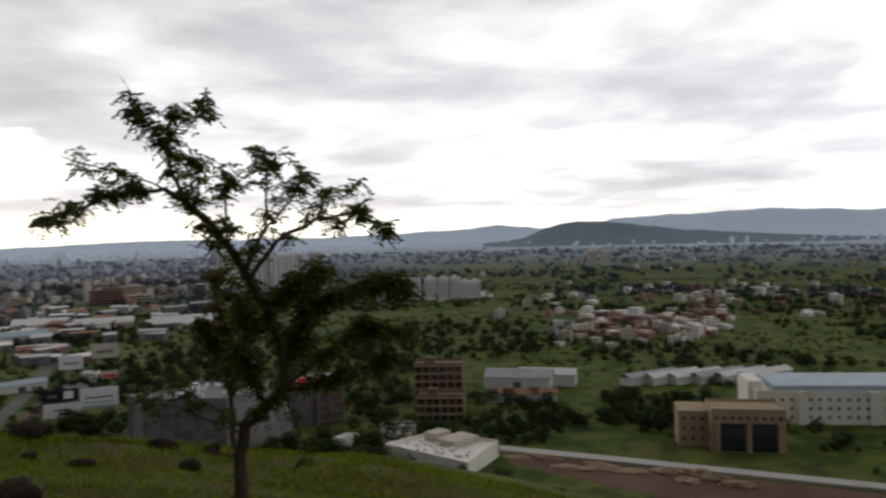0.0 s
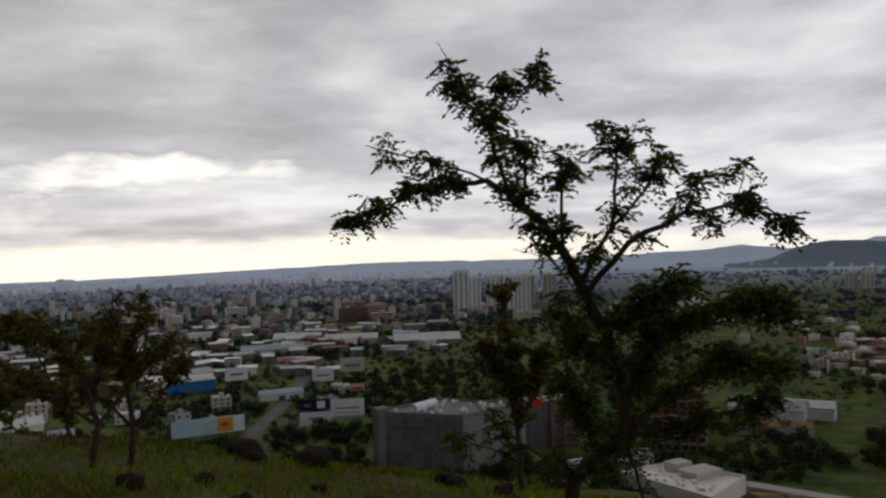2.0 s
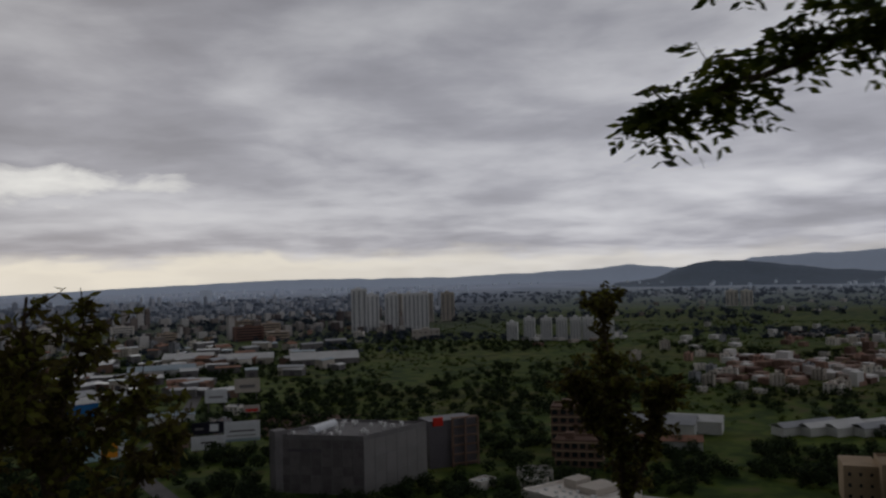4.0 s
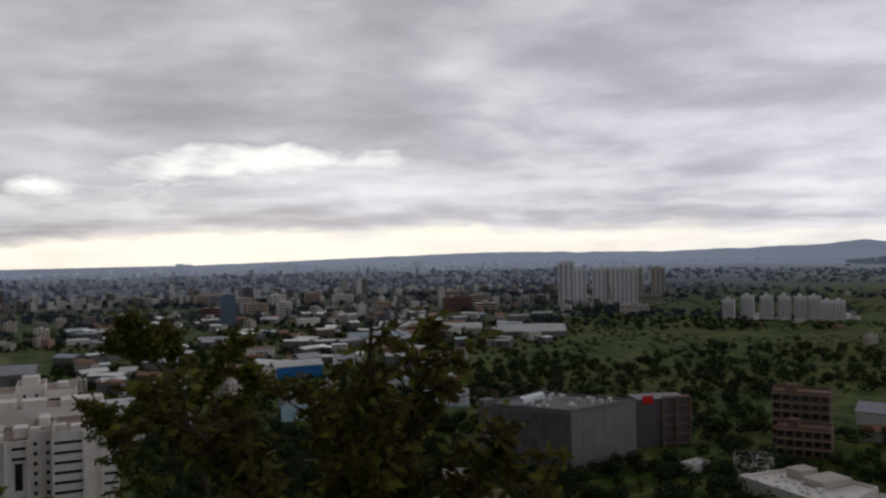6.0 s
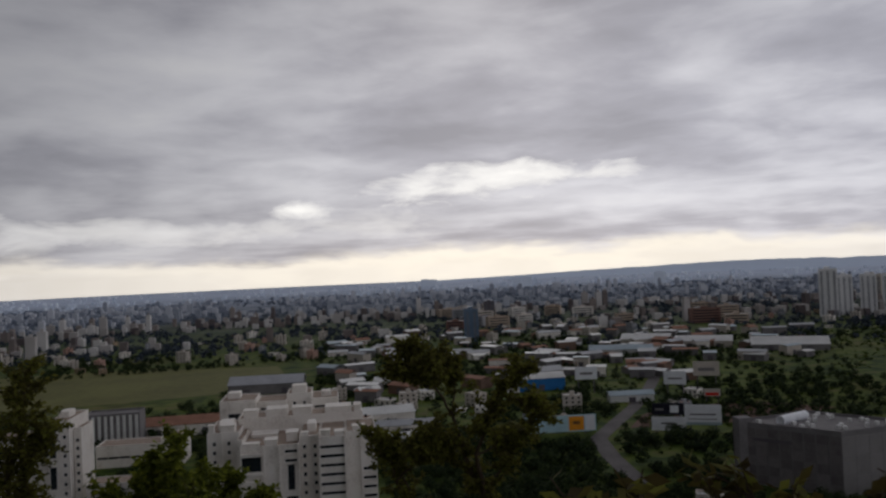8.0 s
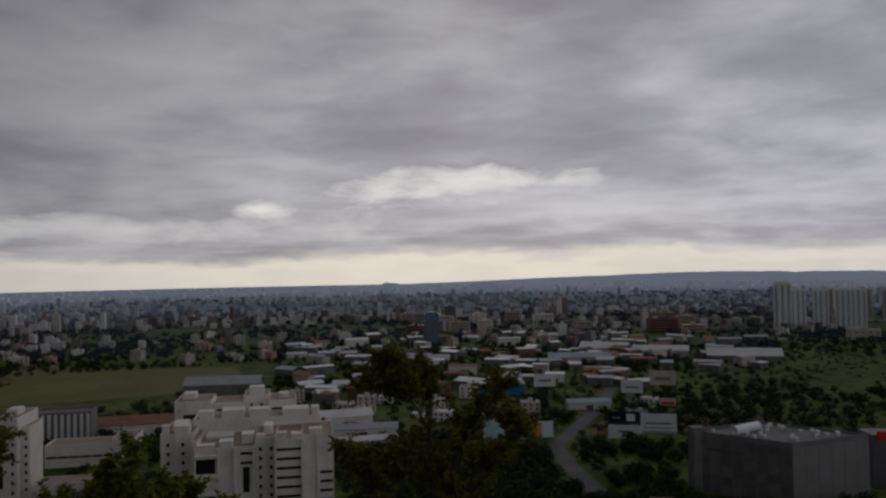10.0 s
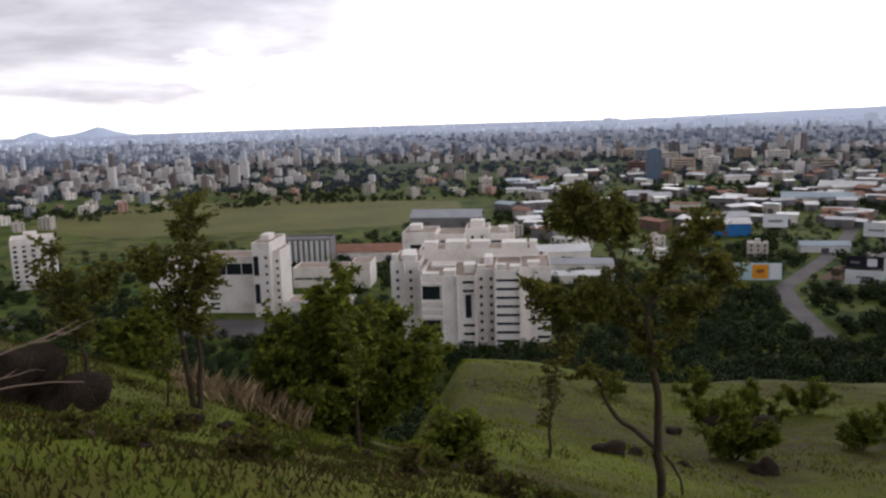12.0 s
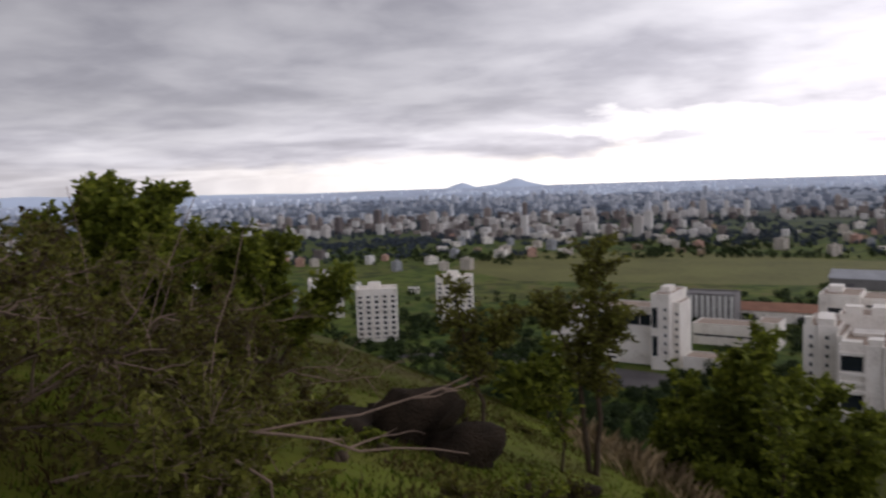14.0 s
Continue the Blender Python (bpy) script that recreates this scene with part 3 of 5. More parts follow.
plant("leaning_tree", 3.84, -1.06, "slender leaning tree with sparse feathery green leaves on the grass", LEANING_STEM + LEANING_TOP + LEANING_RIGHT + LEANING_INNER,
      11, 21, 0.16, 3, 0.052, M_LEAF, feather=True, turn=-38, start=0.1, twig=0.004)

pair = [([(0, 0, 0), (0.05, 0, 0.4), (-0.02, 0, 0.7)], 0.03, 0.024, 0),
        ([(-0.02, 0, 0.7), (-0.2, 0.05, 1.0), (-0.4, 0, 1.25)], 0.022, 0.006, 0.8),
        ([(-0.02, 0, 0.7), (0.15, -0.1, 1.0), (0.2, 0, 1.45)], 0.022, 0.006, 1.0),
        ([(0.05, 0, 0.4), (0.35, 0.1, 0.75), (0.6, 0.1, 0.98)], 0.02, 0.006, 0.7),
        ([(0.05, 0, 0.4), (-0.3, -0.1, 0.7), (-0.6, 0, 0.85)], 0.018, 0.006, 0.6)]
plant("small_tree", 0.85, 1.8, "small twisted tree with olive and yellowing leaves", pair, 21, 34, 0.22, 10, 0.055, M_LEAFDRY, turn=-10, scale=1.1, group="small hill trees")
plant("small_tree", 1.22, 2.1, "small twisted tree with olive and yellowing leaves", pair, 22, 34, 0.22, 10, 0.055, M_LEAFDRY, turn=-60, scale=1.05, group="small hill trees")
plant("narrow_tree", 6.18, 2.86, "narrow upright tree with dark ragged leaves", [
    ([(0.1, 0, 0), (0.05, 0, 0.8), (-0.02, 0, 1.5), (-0.1, 0, 2.5)], 0.05, 0.008, 1.0),
    ([(0.05, 0, 0.8), (0.25, 0, 1.3), (0.4, 0, 1.75)], 0.025, 0.006, 0.5),
    ([(0.05, 0, 1.0), (-0.2, 0.1, 1.4), (-0.3, 0, 1.8)], 0.02, 0.006, 0.4)], 31, 70, 0.3, 14, 0.075, M_LEAFDRY, turn=-50, start=0.35, scale=1.05)
CROOKED_STEM = [([(0, 0, 0), (0.00, 0.00, 0.13), (-0.07, 0.00, 0.97)], 0.06, 0.052, 0),
                ([(-0.07, 0.00, 0.97), (-0.10, 0.00, 1.65), (-0.15, 0.00, 2.05), (-0.27, 0.05, 2.30), (-0.38, 0.10, 2.68), (-0.48, 0.10, 3.07)], 0.05, 0.02, 0.6),
                ([(-0.48, 0.10, 3.07), (-0.66, 0.10, 3.39), (-0.88, 0.00, 3.72), (-0.97, 0.00, 3.91)], 0.018, 0.006, 0.9),
                ([(-0.66, 0.10, 3.39), (-0.98, 0.00, 3.54), (-1.16, 0.00, 3.67)], 0.012, 0.005, 0.5),
                ([(-0.48, 0.10, 3.07), (-0.42, 0.30, 3.42), (-0.52, 0.30, 3.74)], 0.014, 0.005, 0.6),
                ([(-0.15, 0.00, 2.05), (-0.23, -0.10, 2.60), (-0.10, -0.20, 3.12), (0.12, -0.20, 3.48), (0.33, -0.30, 3.64)], 0.03, 0.006, 0.9),
                ([(-0.10, -0.20, 3.12), (0.24, -0.20, 3.30), (0.47, -0.20, 3.17), (0.53, -0.20, 3.08)], 0.014, 0.005, 0.6)]
CROOKED_SIDE = [([(-0.23, -0.10, 2.60), (0.12, 0.00, 2.70), (0.37, 0.10, 2.73)], 0.016, 0.005, 0.6),
                ([(-0.12, 0.00, 2.18), (0.16, 0.20, 2.38), (0.30, 0.30, 2.62)], 0.016, 0.005, 0.4),
                ([(-0.11, 0.00, 1.01), (-0.48, 0.00, 1.31), (-0.64, 0.00, 1.52), (-0.74, 0.00, 1.79), (-1.02, 0.00, 2.05), (-1.23, 0.00, 2.32), (-1.29, 0.00, 2.72)], 0.032, 0.008, 0.5),
                ([(-1.02, 0.00, 2.05), (-1.17, 0.10, 2.49), (-1.41, 0.10, 2.89)], 0.014, 0.005, 0.8),
                ([(-1.23, 0.00, 2.32), (-0.93, -0.10, 2.61), (-0.80, -0.10, 2.93)], 0.014, 0.005, 0.7),
                ([(-0.27, 0.05, 2.30), (-0.54, 0.10, 2.55), (-0.79, 0.10, 2.82)], 0.016, 0.005, 0.5),
                ([(0.02, 0.00, 0.90), (0.22, 0.10, 0.58), (0.27, 0.10, 0.08)], 0.018, 0.012, 0)]
plant("crooked_tree", 1.70, 10.3, "crooked slender tree with an olive-brown open crown", CROOKED_STEM + CROOKED_SIDE, 41, 58, 0.30, 15, 0.072, M_LEAFOLIVE, start=0.35)
plant("forked_tree", -3.9, 10.4, "thin fork-stemmed tree with green leaves", [
    ([(0, 0, 0), (-0.1, 0, 0.6), (-0.15, 0, 1.5), (0.05, 0, 2.3), (0.1, 0, 3.0)], 0.04, 0.008, 1.0),
    ([(0.05, 0, 0.0), (0.12, 0, 0.8), (0.05, 0.1, 1.6), (0.3, 0, 2.2)], 0.04, 0.008, 0.9),
    ([(-0.15, 0, 1.5), (-0.4, 0, 2.0), (-0.5, 0, 2.3)], 0.02, 0.006, 0.5)], 51, 60, 0.34, 15, 0.07, M_LEAFOLIVE, turn=12, start=0.45, scale=0.84)
plant("young_tree", -4.6, 9.2, "thin young tree with broad dark leaves", [
    ([(0.05, 0, 0), (0.03, 0, 0.6), (-0.1, 0, 1.2), (-0.25, 0, 1.9)], 0.03, 0.006, 0.8),
    ([(0.0, 0, 0.9), (0.2, 0, 1.3), (0.35, 0, 1.6)], 0.02, 0.006, 0.5)], 52, 40, 0.32, 12, 0.08, M_LEAFOLIVE, turn=25, start=0.4, scale=0.9)
plant("sapling", -3.9, 9.6, "small leafy sapling in the grass", [([(0, 0, 0), (0.05, 0, 0.5), (0, 0, 1.1)], 0.02, 0.006, 1.0)], 53, 24, 0.22, 7, 0.06, M_LEAFDARK, start=0.35, scale=0.8)
plant("sapling", -2.1, 11.2, "thin-stemmed sapling before a bush", [([(0, 0, 0), (0.02, 0, 0.8), (0, 0, 1.7)], 0.03, 0.008, 1.0)], 54, 26, 0.3, 8, 0.07, M_LEAFDARK, start=0.5)


def bush_limbs(w, h, n, seed):
    rng = random.Random(seed)
    out = []
    for i in range(n):
        a, r = rng.uniform(0, 6.28), rng.uniform(0.25, 1.0) * w / 2
        top = h * (1.0 - 0.55 * (2 * r / w) ** 2) * rng.uniform(0.75, 1.0)
        out.append(([(0.1 * math.cos(a), 0.1 * math.sin(a), 0), (r * 0.5 * math.cos(a), r * 0.5 * math.sin(a), top * 0.5), (r * math.cos(a), r * math.sin(a), top)], 0.04, 0.008, 1.0))
    return out


plant("bush", -2.9, 14.5, "large dense green bush on the slope", bush_limbs(3.3, 3.2, 20, 3), 61, 46, 0.45, 18, 0.13, M_LEAFDARK, "bush", start=0.2)
plant("small_tree", 0.7, 21.0, "small thin tree on the lower slope", [([(0, 0, 0), (0.05, 0, 1.0), (0, 0, 2.6)], 0.05, 0.01, 1.0)], 62, 26, 0.5, 8, 0.12, M_LEAFDRY, group="small hill trees", start=0.4)
plant("bush", 8.3, 33, "round dark bush on the grassy terrace", bush_limbs(3.6, 2.6, 10, 4), 63, 36, 0.5, 14, 0.18, M_LEAFDARK, "bush")
plant("bush", -8.4, 7.9, "dense dark-green bushy tree on the crest", bush_limbs(2.2, 2.1, 14, 5), 64, 60, 0.34, 18, 0.1, M_LEAFDARK, "bush")
plant("bush", -7.58, 9.2, "dense dark-green bush beside the crest tree", bush_limbs(2.2, 1.75, 13, 6), 65, 56, 0.34, 18, 0.1, M_LEAFDARK, "bush")
DRY = [
    ([(0, 0, 0), (0.2, 0, 0.4), (0.7, 0.1, 0.55), (1.3, 0.1, 0.4)], 0.014, 0.003, 0.9),
    ([(0, 0, 0), (-0.3, 0, 0.5), (-0.6, 0, 0.8), (-1.0, 0, 0.85)], 0.014, 0.003, 1.0),
    ([(0, 0, 0), (0.05, 0.2, 0.55), (0.3, 0.2, 0.85), (0.8, 0.3, 0.95)], 0.014, 0.003, 1.0),
    ([(0, 0, 0), (0.0, -0.1, 0.6), (-0.2, 0, 1.05)], 0.012, 0.003, 0.9),
    ([(0, 0, 0), (0.4, -0.3, 0.3), (0.9, -0.4, 0.2)], 0.012, 0.003, 0.8)]
for k, (x, y, turn, size) in enumerate(((-3.75, 3.6, 75, 1.0), (-4.7, 4.4, 110, 1.1), (-4.0, 5.3, 100, 0.85), (-5.6, 5.6, 10, 1.1), (-4.6, 2.9, 130, 1.1), (-3.1, 4.5, 110, 0.5))):
    plant("dry_shrub", x, y, "tangled dry shrub with thin grey branches and olive leaves", DRY, 71 + k, 18, 0.36, 17, 0.042, (M_LEAFDRY, M_LEAFOLIVE)[k % 2], "shrub", turn=turn, bark=(M_BARK, M_TWIG)[k % 2], sub=3, spread=1.1, scale=size * 0.85, start=0.1, group="dry shrubs", twig=0.004)
plant("dead_branch", -3.0, 4.6, "bare grey dead branch leaning out of a shrub", [
    ([(-0.9, 0, 0.25), (-0.2, 0, 0.42), (0.5, 0, 0.45), (1.0, 0.1, 0.6)], 0.010, 0.003, 0.25), ([(-0.2, 0, 0.42), (0.1, 0, 0.2), (0.12, 0, -0.05)], 0.01, 0.004, 0.1), ([(0.0, 0, 0.43), (0.5, -0.1, 0.35), (0.95, -0.1, 0.3)], 0.008, 0.003, 0.15)],
    79, 14, 0.3, 0, 0.04, M_LEAFDRY, "branch", turn=40, bark=M_TWIG, sub=2)
BARE = [([(0, 0, 0), (0.35, 0, 0.35), (0.8, 0.1, 0.62), (1.35, 0.05, 0.7)], 0.014, 0.003, 0.8), ([(0.35, 0, 0.35), (0.6, -0.2, 0.75), (0.75, -0.3, 1.05)], 0.009, 0.002, 0.5), ([(0.8, 0.1, 0.62), (1.1, 0.3, 0.5), (1.5, 0.4, 0.55)], 0.007, 0.002, 0.4)]
for k, (x, y, turn, size) in enumerate(((-4.3, 4.2, 20, 0.9), (-4.9, 4.9, 60, 1.0), (-5.2, 5.4, 30, 1.1), (-4.6, 3.7, 45, 1.0), (-3.9, 4.6, -10, 0.8), (-5.6, 4.6, 75, 1.1), (-4.4, 5.6, 10, 0.9), (-3.7, 3.4, 120, 0.9))):
    plant("dead_branch", x, y, "bare forked grey branch standing out of the shrubs", BARE, 180 + k, 8, 0.3, 0, 0.04, M_LEAFDRY, "branch", turn=turn, bark=M_TWIG, sub=2, scale=size * 0.78, start=0.2, group="bare branches", twig=0.0035)
for k, (x, y, h, lean) in enumerate(((-3.3, 4.6, 1.25, 0.25), (-4.2, 4.9, 1.35, 0.4), (-4.9, 5.2, 1.4, -0.1), (-4.1, 3.9, 1.2, -0.2))):
    plant("dry_stalk", x, y, "tall thin dry stalk standing over the shrubs", [([(0, 0, 0), (lean * 0.3, 0, h * 0.5), (lean, 0, h)], 0.006, 0.002, 0)], 95 + k, 0, 0.1, 0, 0.04, M_LEAFDRY, "plant", bark=M_TWIG, group="dry stalks", turn=40)

# ---- rocks ----


def rock(x, y, size, label, seed, lift=0.2, turn=None, group="dark rocks in the grass"):
    rng = random.Random(seed)
    bm = bmesh.new()
    bmesh.ops.create_icosphere(bm, subdivisions=3, radius=1.0)
    off = Vector((rng.uniform(0, 50), rng.uniform(0, 50), 0))
    for v in bm.verts:
        k = 1 + 0.7 * noise.noise(v.co * 0.9 + off) + 0.3 * noise.noise(v.co * 2.2 + off) + 0.08 * noise.noise(v.co * 6 + off)
        c = v.co.copy()
        c.z = max(c.z, -0.5)
        v.co = Vector((c.x * k * size[0], c.y * k * size[1], c.z * k * size[2]))
    me = bpy.data.meshes.new("rock")
    bm.to_mesh(me)
    bm.free()
    me.materials.append(M_ROCK)
    me.polygons.foreach_set("use_smooth", [True] * len(me.polygons))
    ob = new("boulder" if max(size) > 0.4 else "rock", me)
    ob.matrix_world = pose(x, y, float(height(x, y)) + size[2] * lift, 0, 0, rng.uniform(0, 360) if turn is None else turn)
    return tagged(ob, label, "rock", group)


rock(-4.75, 8.2, (0.50, 0.36, 0.40), "big rounded dark basalt boulder on the slope", 1, 0.35, 70)
rock(-4.22, 8.15, (0.36, 0.28, 0.27), "rounded dark basalt boulder against a bigger one", 5, 0.15, 60)
rock(-5.0, 7.6, (0.36, 0.25, 0.12), "low dark basalt boulder under dry twigs", 3)


# ---- buildings on the plain ----


def prism(name, corners, z0, z1, material, parapet=0.0, thick=0.35):
    """An upright body over a footprint, with a parapet if asked."""
    n = len(corners)
    v = [(x, y, z0) for x, y in corners] + [(x, y, z1) for x, y in corners]
    f = [tuple(range(n))[::-1], tuple(range(n, 2 * n))] + [(i, (i + 1) % n, n + (i + 1) % n, n + i) for i in range(n)]
    if parapet:
        cx, cy = sum(c[0] for c in corners) / n, sum(c[1] for c in corners) / n
        inner = []
        for x, y in corners:
            r = math.hypot(x - cx, y - cy)
            inner.append((x + (cx - x) * thick * 1.4 / r, y + (cy - y) * thick * 1.4 / r))
        b = len(v)
        v += [(x, y, z1 + parapet) for x, y in corners] + [(x, y, z1 + parapet) for x, y in inner] + [(x, y, z1 + 0.02) for x, y in inner]
        f.pop(1)
        for i in range(n):
            j = (i + 1) % n
            f += [(n + i, n + j, b + j, b + i), (b + i, b + j, b + n + j, b + n + i), (b + n + i, b + n + j, b + 2 * n + j, b + 2 * n + i)]
        f.append(tuple(range(b + 2 * n, b + 3 * n)))
    return mesh_of(name, v, f, material)


def building(name, x, y, w, d, h, wall, label, turn=0.0, storeys=0, bays=0, glass=None, roof=None, category="building", group="", win=(1.6, 1.5), sides=(0,), cabin=True):
    ob = thing(name, x, y, 0, label, category, group, turn)
    part("wall", prism("wall", [(-w / 2, -d / 2), (w / 2, -d / 2), (w / 2, d / 2), (-w / 2, d / 2)], 0, h, wall, 0.9), ob)
    part("roof", boxes("roof", [(-w / 2 + 0.6, -d / 2 + 0.6, h, w / 2 - 0.6, d / 2 - 0.6, h + 0.15)], roof or M_ROOFG), ob)
    if cabin and h > 8:
        part("roof_cabin", boxes("roof_cabin", [(-w * 0.12, -d * 0.2, h + 0.15, w * 0.12, d * 0.15, h + 3.0)], wall), ob)
    if storeys:
        pane = boxes("window", [(-win[0] / 2, -0.06, -win[1] / 2, win[0] / 2, 0.02, win[1] / 2)], glass or M_GLASS)
        for side in sides:
            span = w if side % 2 == 0 else d
            n = bays if side % 2 == 0 else max(1, int(bays * d / w))
            for i, k in product(range(n), range(storeys)):
                u = (i + 0.5) / n * span - span / 2
                o = part("window", pane, ob)
                at = {0: (u, -d / 2), 1: (w / 2, u), 2: (-u, d / 2), 3: (-w / 2, -u)}[side]
                o.matrix_local = pose(at[0], at[1], (k + 0.55) / storeys * h, 0, 0, side * 90)
    return ob



def sheet(name, points, z, material, label, category="ground"):
    """A flat patch lying on the plain."""
    me = mesh_of(name, [(x, y, z) for x, y in points], [tuple(range(len(points)))], material)
    return tagged(new(name, me), label, category, kind="structure")


def strip(name, line, width, z, material, label, kerb=0.0):
    v, f = [], []
    for i, (x, y) in enumerate(line):
        a, b = Vector(line[max(i - 1, 0)]), Vector(line[min(i + 1, len(line) - 1)])
        d = (b - a).normalized()
        s = Vector((d.y, -d.x)) * width / 2
        v += [(x - s.x, y - s.y, z), (x + s.x, y + s.y, z), (x - s.x, y - s.y, -0.2), (x + s.x, y + s.y, -0.2)]
    for i in range(len(line) - 1):
        a = i * 4
        f += [(a, a + 1, a + 5, a + 4), (a + 2, a, a + 4, a + 6), (a + 1, a + 3, a + 7, a + 5)]
    return tagged(new(name, mesh_of(name, v, f, material)), label, "road", kind="structure")


def slot(parent, me, x, y, z, turn=0.0, name="window"):
    o = part(name, me, parent)
    o.matrix_local = pose(x, y, z, 0, 0, turn)
    return o


# roads, lots and open ground on the plain
strip("road", [(108, 290), (112, 340), (118, 377), (138, 410), (161, 447), (191, 502), (226, 574), (262, 660)], 8, 0.12, M_ROAD, "dusty grey asphalt road between hoardings")
strip("road_bank", [(228, 205), (238, 185), (246, 160), (252, 142), (263, 105), (276, 63), (292, 10)], 6, 0.9, M_PALEROAD, "raised pale concrete road beside the bare soil")
strip("road_track", [(-330, 270), (-241, 294), (-199, 330), (-157, 326), (-120, 318)], 8, 0.1, M_ROAD, "grey track past white buildings")
sheet("soil_lot", [(205, 160), (225, 172), (234, 178), (243, 155), (249, 135), (258, 105), (270, 63), (286, 8), (240, 0), (205, 60), (195, 120)], 0.1, M_SOIL, "bare brown excavated soil lot")
sheet("soil_field", [(140, 395), (215, 390), (260, 410), (235, 440), (180, 445), (158, 425)], 0.08, M_SOIL, "brown ploughed field behind hoardings")
sheet("grassland", [(-300, 560), (-95, 600), (-40, 640), (-60, 760), (-250, 800), (-420, 760), (-400, 620)], 0.07, M_DRYGRASS, "yellow-green open grassland before the town")
sheet("rubble_ground", [(-160, 300), (-105, 298), (-96, 325), (-165, 328)], 0.09, M_ROAD, "grey cleared building ground")

# ---- white apartment complex ----
SLOT = boxes("window", [(-4.2, -0.12, -0.45, 4.2, 0.05, 0.45)], M_GLASS)
SLOTS = boxes("window", [(-2.2, -0.12, -0.45, 2.2, 0.05, 0.45)], M_GLASS)
SMALL = boxes("window", [(-0.5, -0.1, -0.6, 0.5, 0.05, 0.6)], M_GLASS)
TALL = boxes("window", [(-1.1, -0.12, -4.2, 1.1, 0.05, 4.2)], M_GLASS)
WIDE = boxes("window", [(-3.2, -0.15, -2.4, 3.2, 0.05, 2.4)], M_GLASS)
BALC = boxes("balcony", [(-3.6, -1.4, -0.6, 3.6, 0.0, 0.45)], M_WHITE, 0.08)
CAP = mat("weathered_terrace", tones(0.33, 0.26, 0.21, 0.25), 0.3)


def wing(parent, x0, x1, y0, y1, h, name="wing"):
    return part(name, prism(name, [(x0, y0), (x1, y0), (x1, y1), (x0, y1)], 0, h, M_WHITE, 1.0, 0.4), parent)


def capstone(parent, x0, x1, y0, y1, h):
    part("roof_tiles", boxes("roof_tiles", [(x0 + 0.5, y0 + 0.5, h + 0.02, x1 - 0.5, y1 - 0.5, h + 0.6)], CAP), parent, "reddish-brown weathered terrace paving")


def front_block():
    ob = thing("apartment_block", 0, 0, 0, "white eight-storey apartment block with dark slot windows and balconies", "apartment block", "white apartment complex")
    for x0, x1, y0, y1, h in ((-49, -38, 297, 322, 28.5), (-36, -16.5, 284, 312, 25.6), (-16.5, -9.6, 287.5, 312, 27.5), (-9.6, -0.6, 283, 312, 27.5), (-0.6, 10, 288, 312, 27.8), (-38, -36, 290, 318, 27), (-40, 6, 312, 326, 30.5)):
        wing(ob, x0, x1, y0, y1, h)
        capstone(ob, x0, x1, y0, y1, h)
    for x0, x1, y0, y1, h, t in ((-30, -22, 314, 322, 30.5, 34), (-8, 2, 313, 322, 30.5, 33.6), (-14, -11, 296, 304, 27.5, 31), (-46, -41, 304, 314, 28.5, 31.5)):
        part("stair_tower", boxes("stair_tower", [(x0, y0, h, x1, y1, t)], M_WHITE, 0.1), ob)
    for x0, x1, y0, y1, h in ((-48.5, -46.5, 297.2, 299.5, 29.2), (-44.5, -39.5, 298, 303, 29.2), (-35.5, -30, 284.5, 288, 26.4), (-28, -24, 285, 290, 26.4), (-21, -17.2, 290, 296, 26.4), (-16, -13.5, 288, 291, 28.2),
                              (-9, -6, 283.6, 287, 28.2), (-4.2, -1.2, 284, 288, 28.2), (2, 6, 289, 293, 28.5), (-34, -25, 300, 308, 26.4), (-38, -33, 313, 318, 31.2), (-20, -13, 314, 320, 31.2), (3, 5.5, 313, 320, 31.2)):
        part("roof_cabin", boxes("roof_cabin", [(x0, y0, h - 0.1, x1, y1, h + 0.8 + (x1 * 7 % 5) * 0.45), (x0 - 0.25, y0 - 0.25, h + 0.8 + (x1 * 7 % 5) * 0.45, x1 + 0.25, y1 + 0.25, h + 1.05 + (x1 * 7 % 5) * 0.45)], M_WHITE), ob)
    for x, y, h in ((-36, 284, 26.6), (-28.4, 284, 26.6), (-23.2, 284, 26.6), (-16.9, 284, 26.6), (-13, 287.5, 28.5), (-9.6, 283, 28.5), (-0.9, 283, 28.5), (4.6, 288, 28.8), (-44, 297, 29.5)):
        part("fin", boxes("fin", [(x - 0.3, y - 0.9, 0, x + 0.3, y + 0.1, h)], M_WHITE), ob)
    for k in range(8):
        slot(ob, SLOT, -5.2, 283, 3.0 + k * 3.15)
        slot(ob, SMALL, -14.8, 287.5, 2.6 + k * 3.15)
        slot(ob, SMALL, -11.2, 287.5, 2.6 + k * 3.15)
        slot(ob, SMALL, -46.5, 297, 3.6 + k * 3.15)
        slot(ob, SMALL, -41.5, 297, 3.6 + k * 3.15)
        if k not in (3, 4, 5):
            slot(ob, SLOTS, -19, 284, 2.2 + k * 3.15)
        if k < 5:
            slot(ob, SLOTS, 7.4, 288, 3.0 + k * 3.15)
    slot(ob, TALL, -19.3, 284, 15.5)
    for z in (8.0, 20.5):
        slot(ob, WIDE, -32.6, 284, z)
        slot(ob, SMALL, -36, 287, z, -90)
    for z in (4.6, 11.6, 14.4, 17.2, 23.8):
        slot(ob, BALC, -32.4, 284, z, 0, "balcony")
    return ob


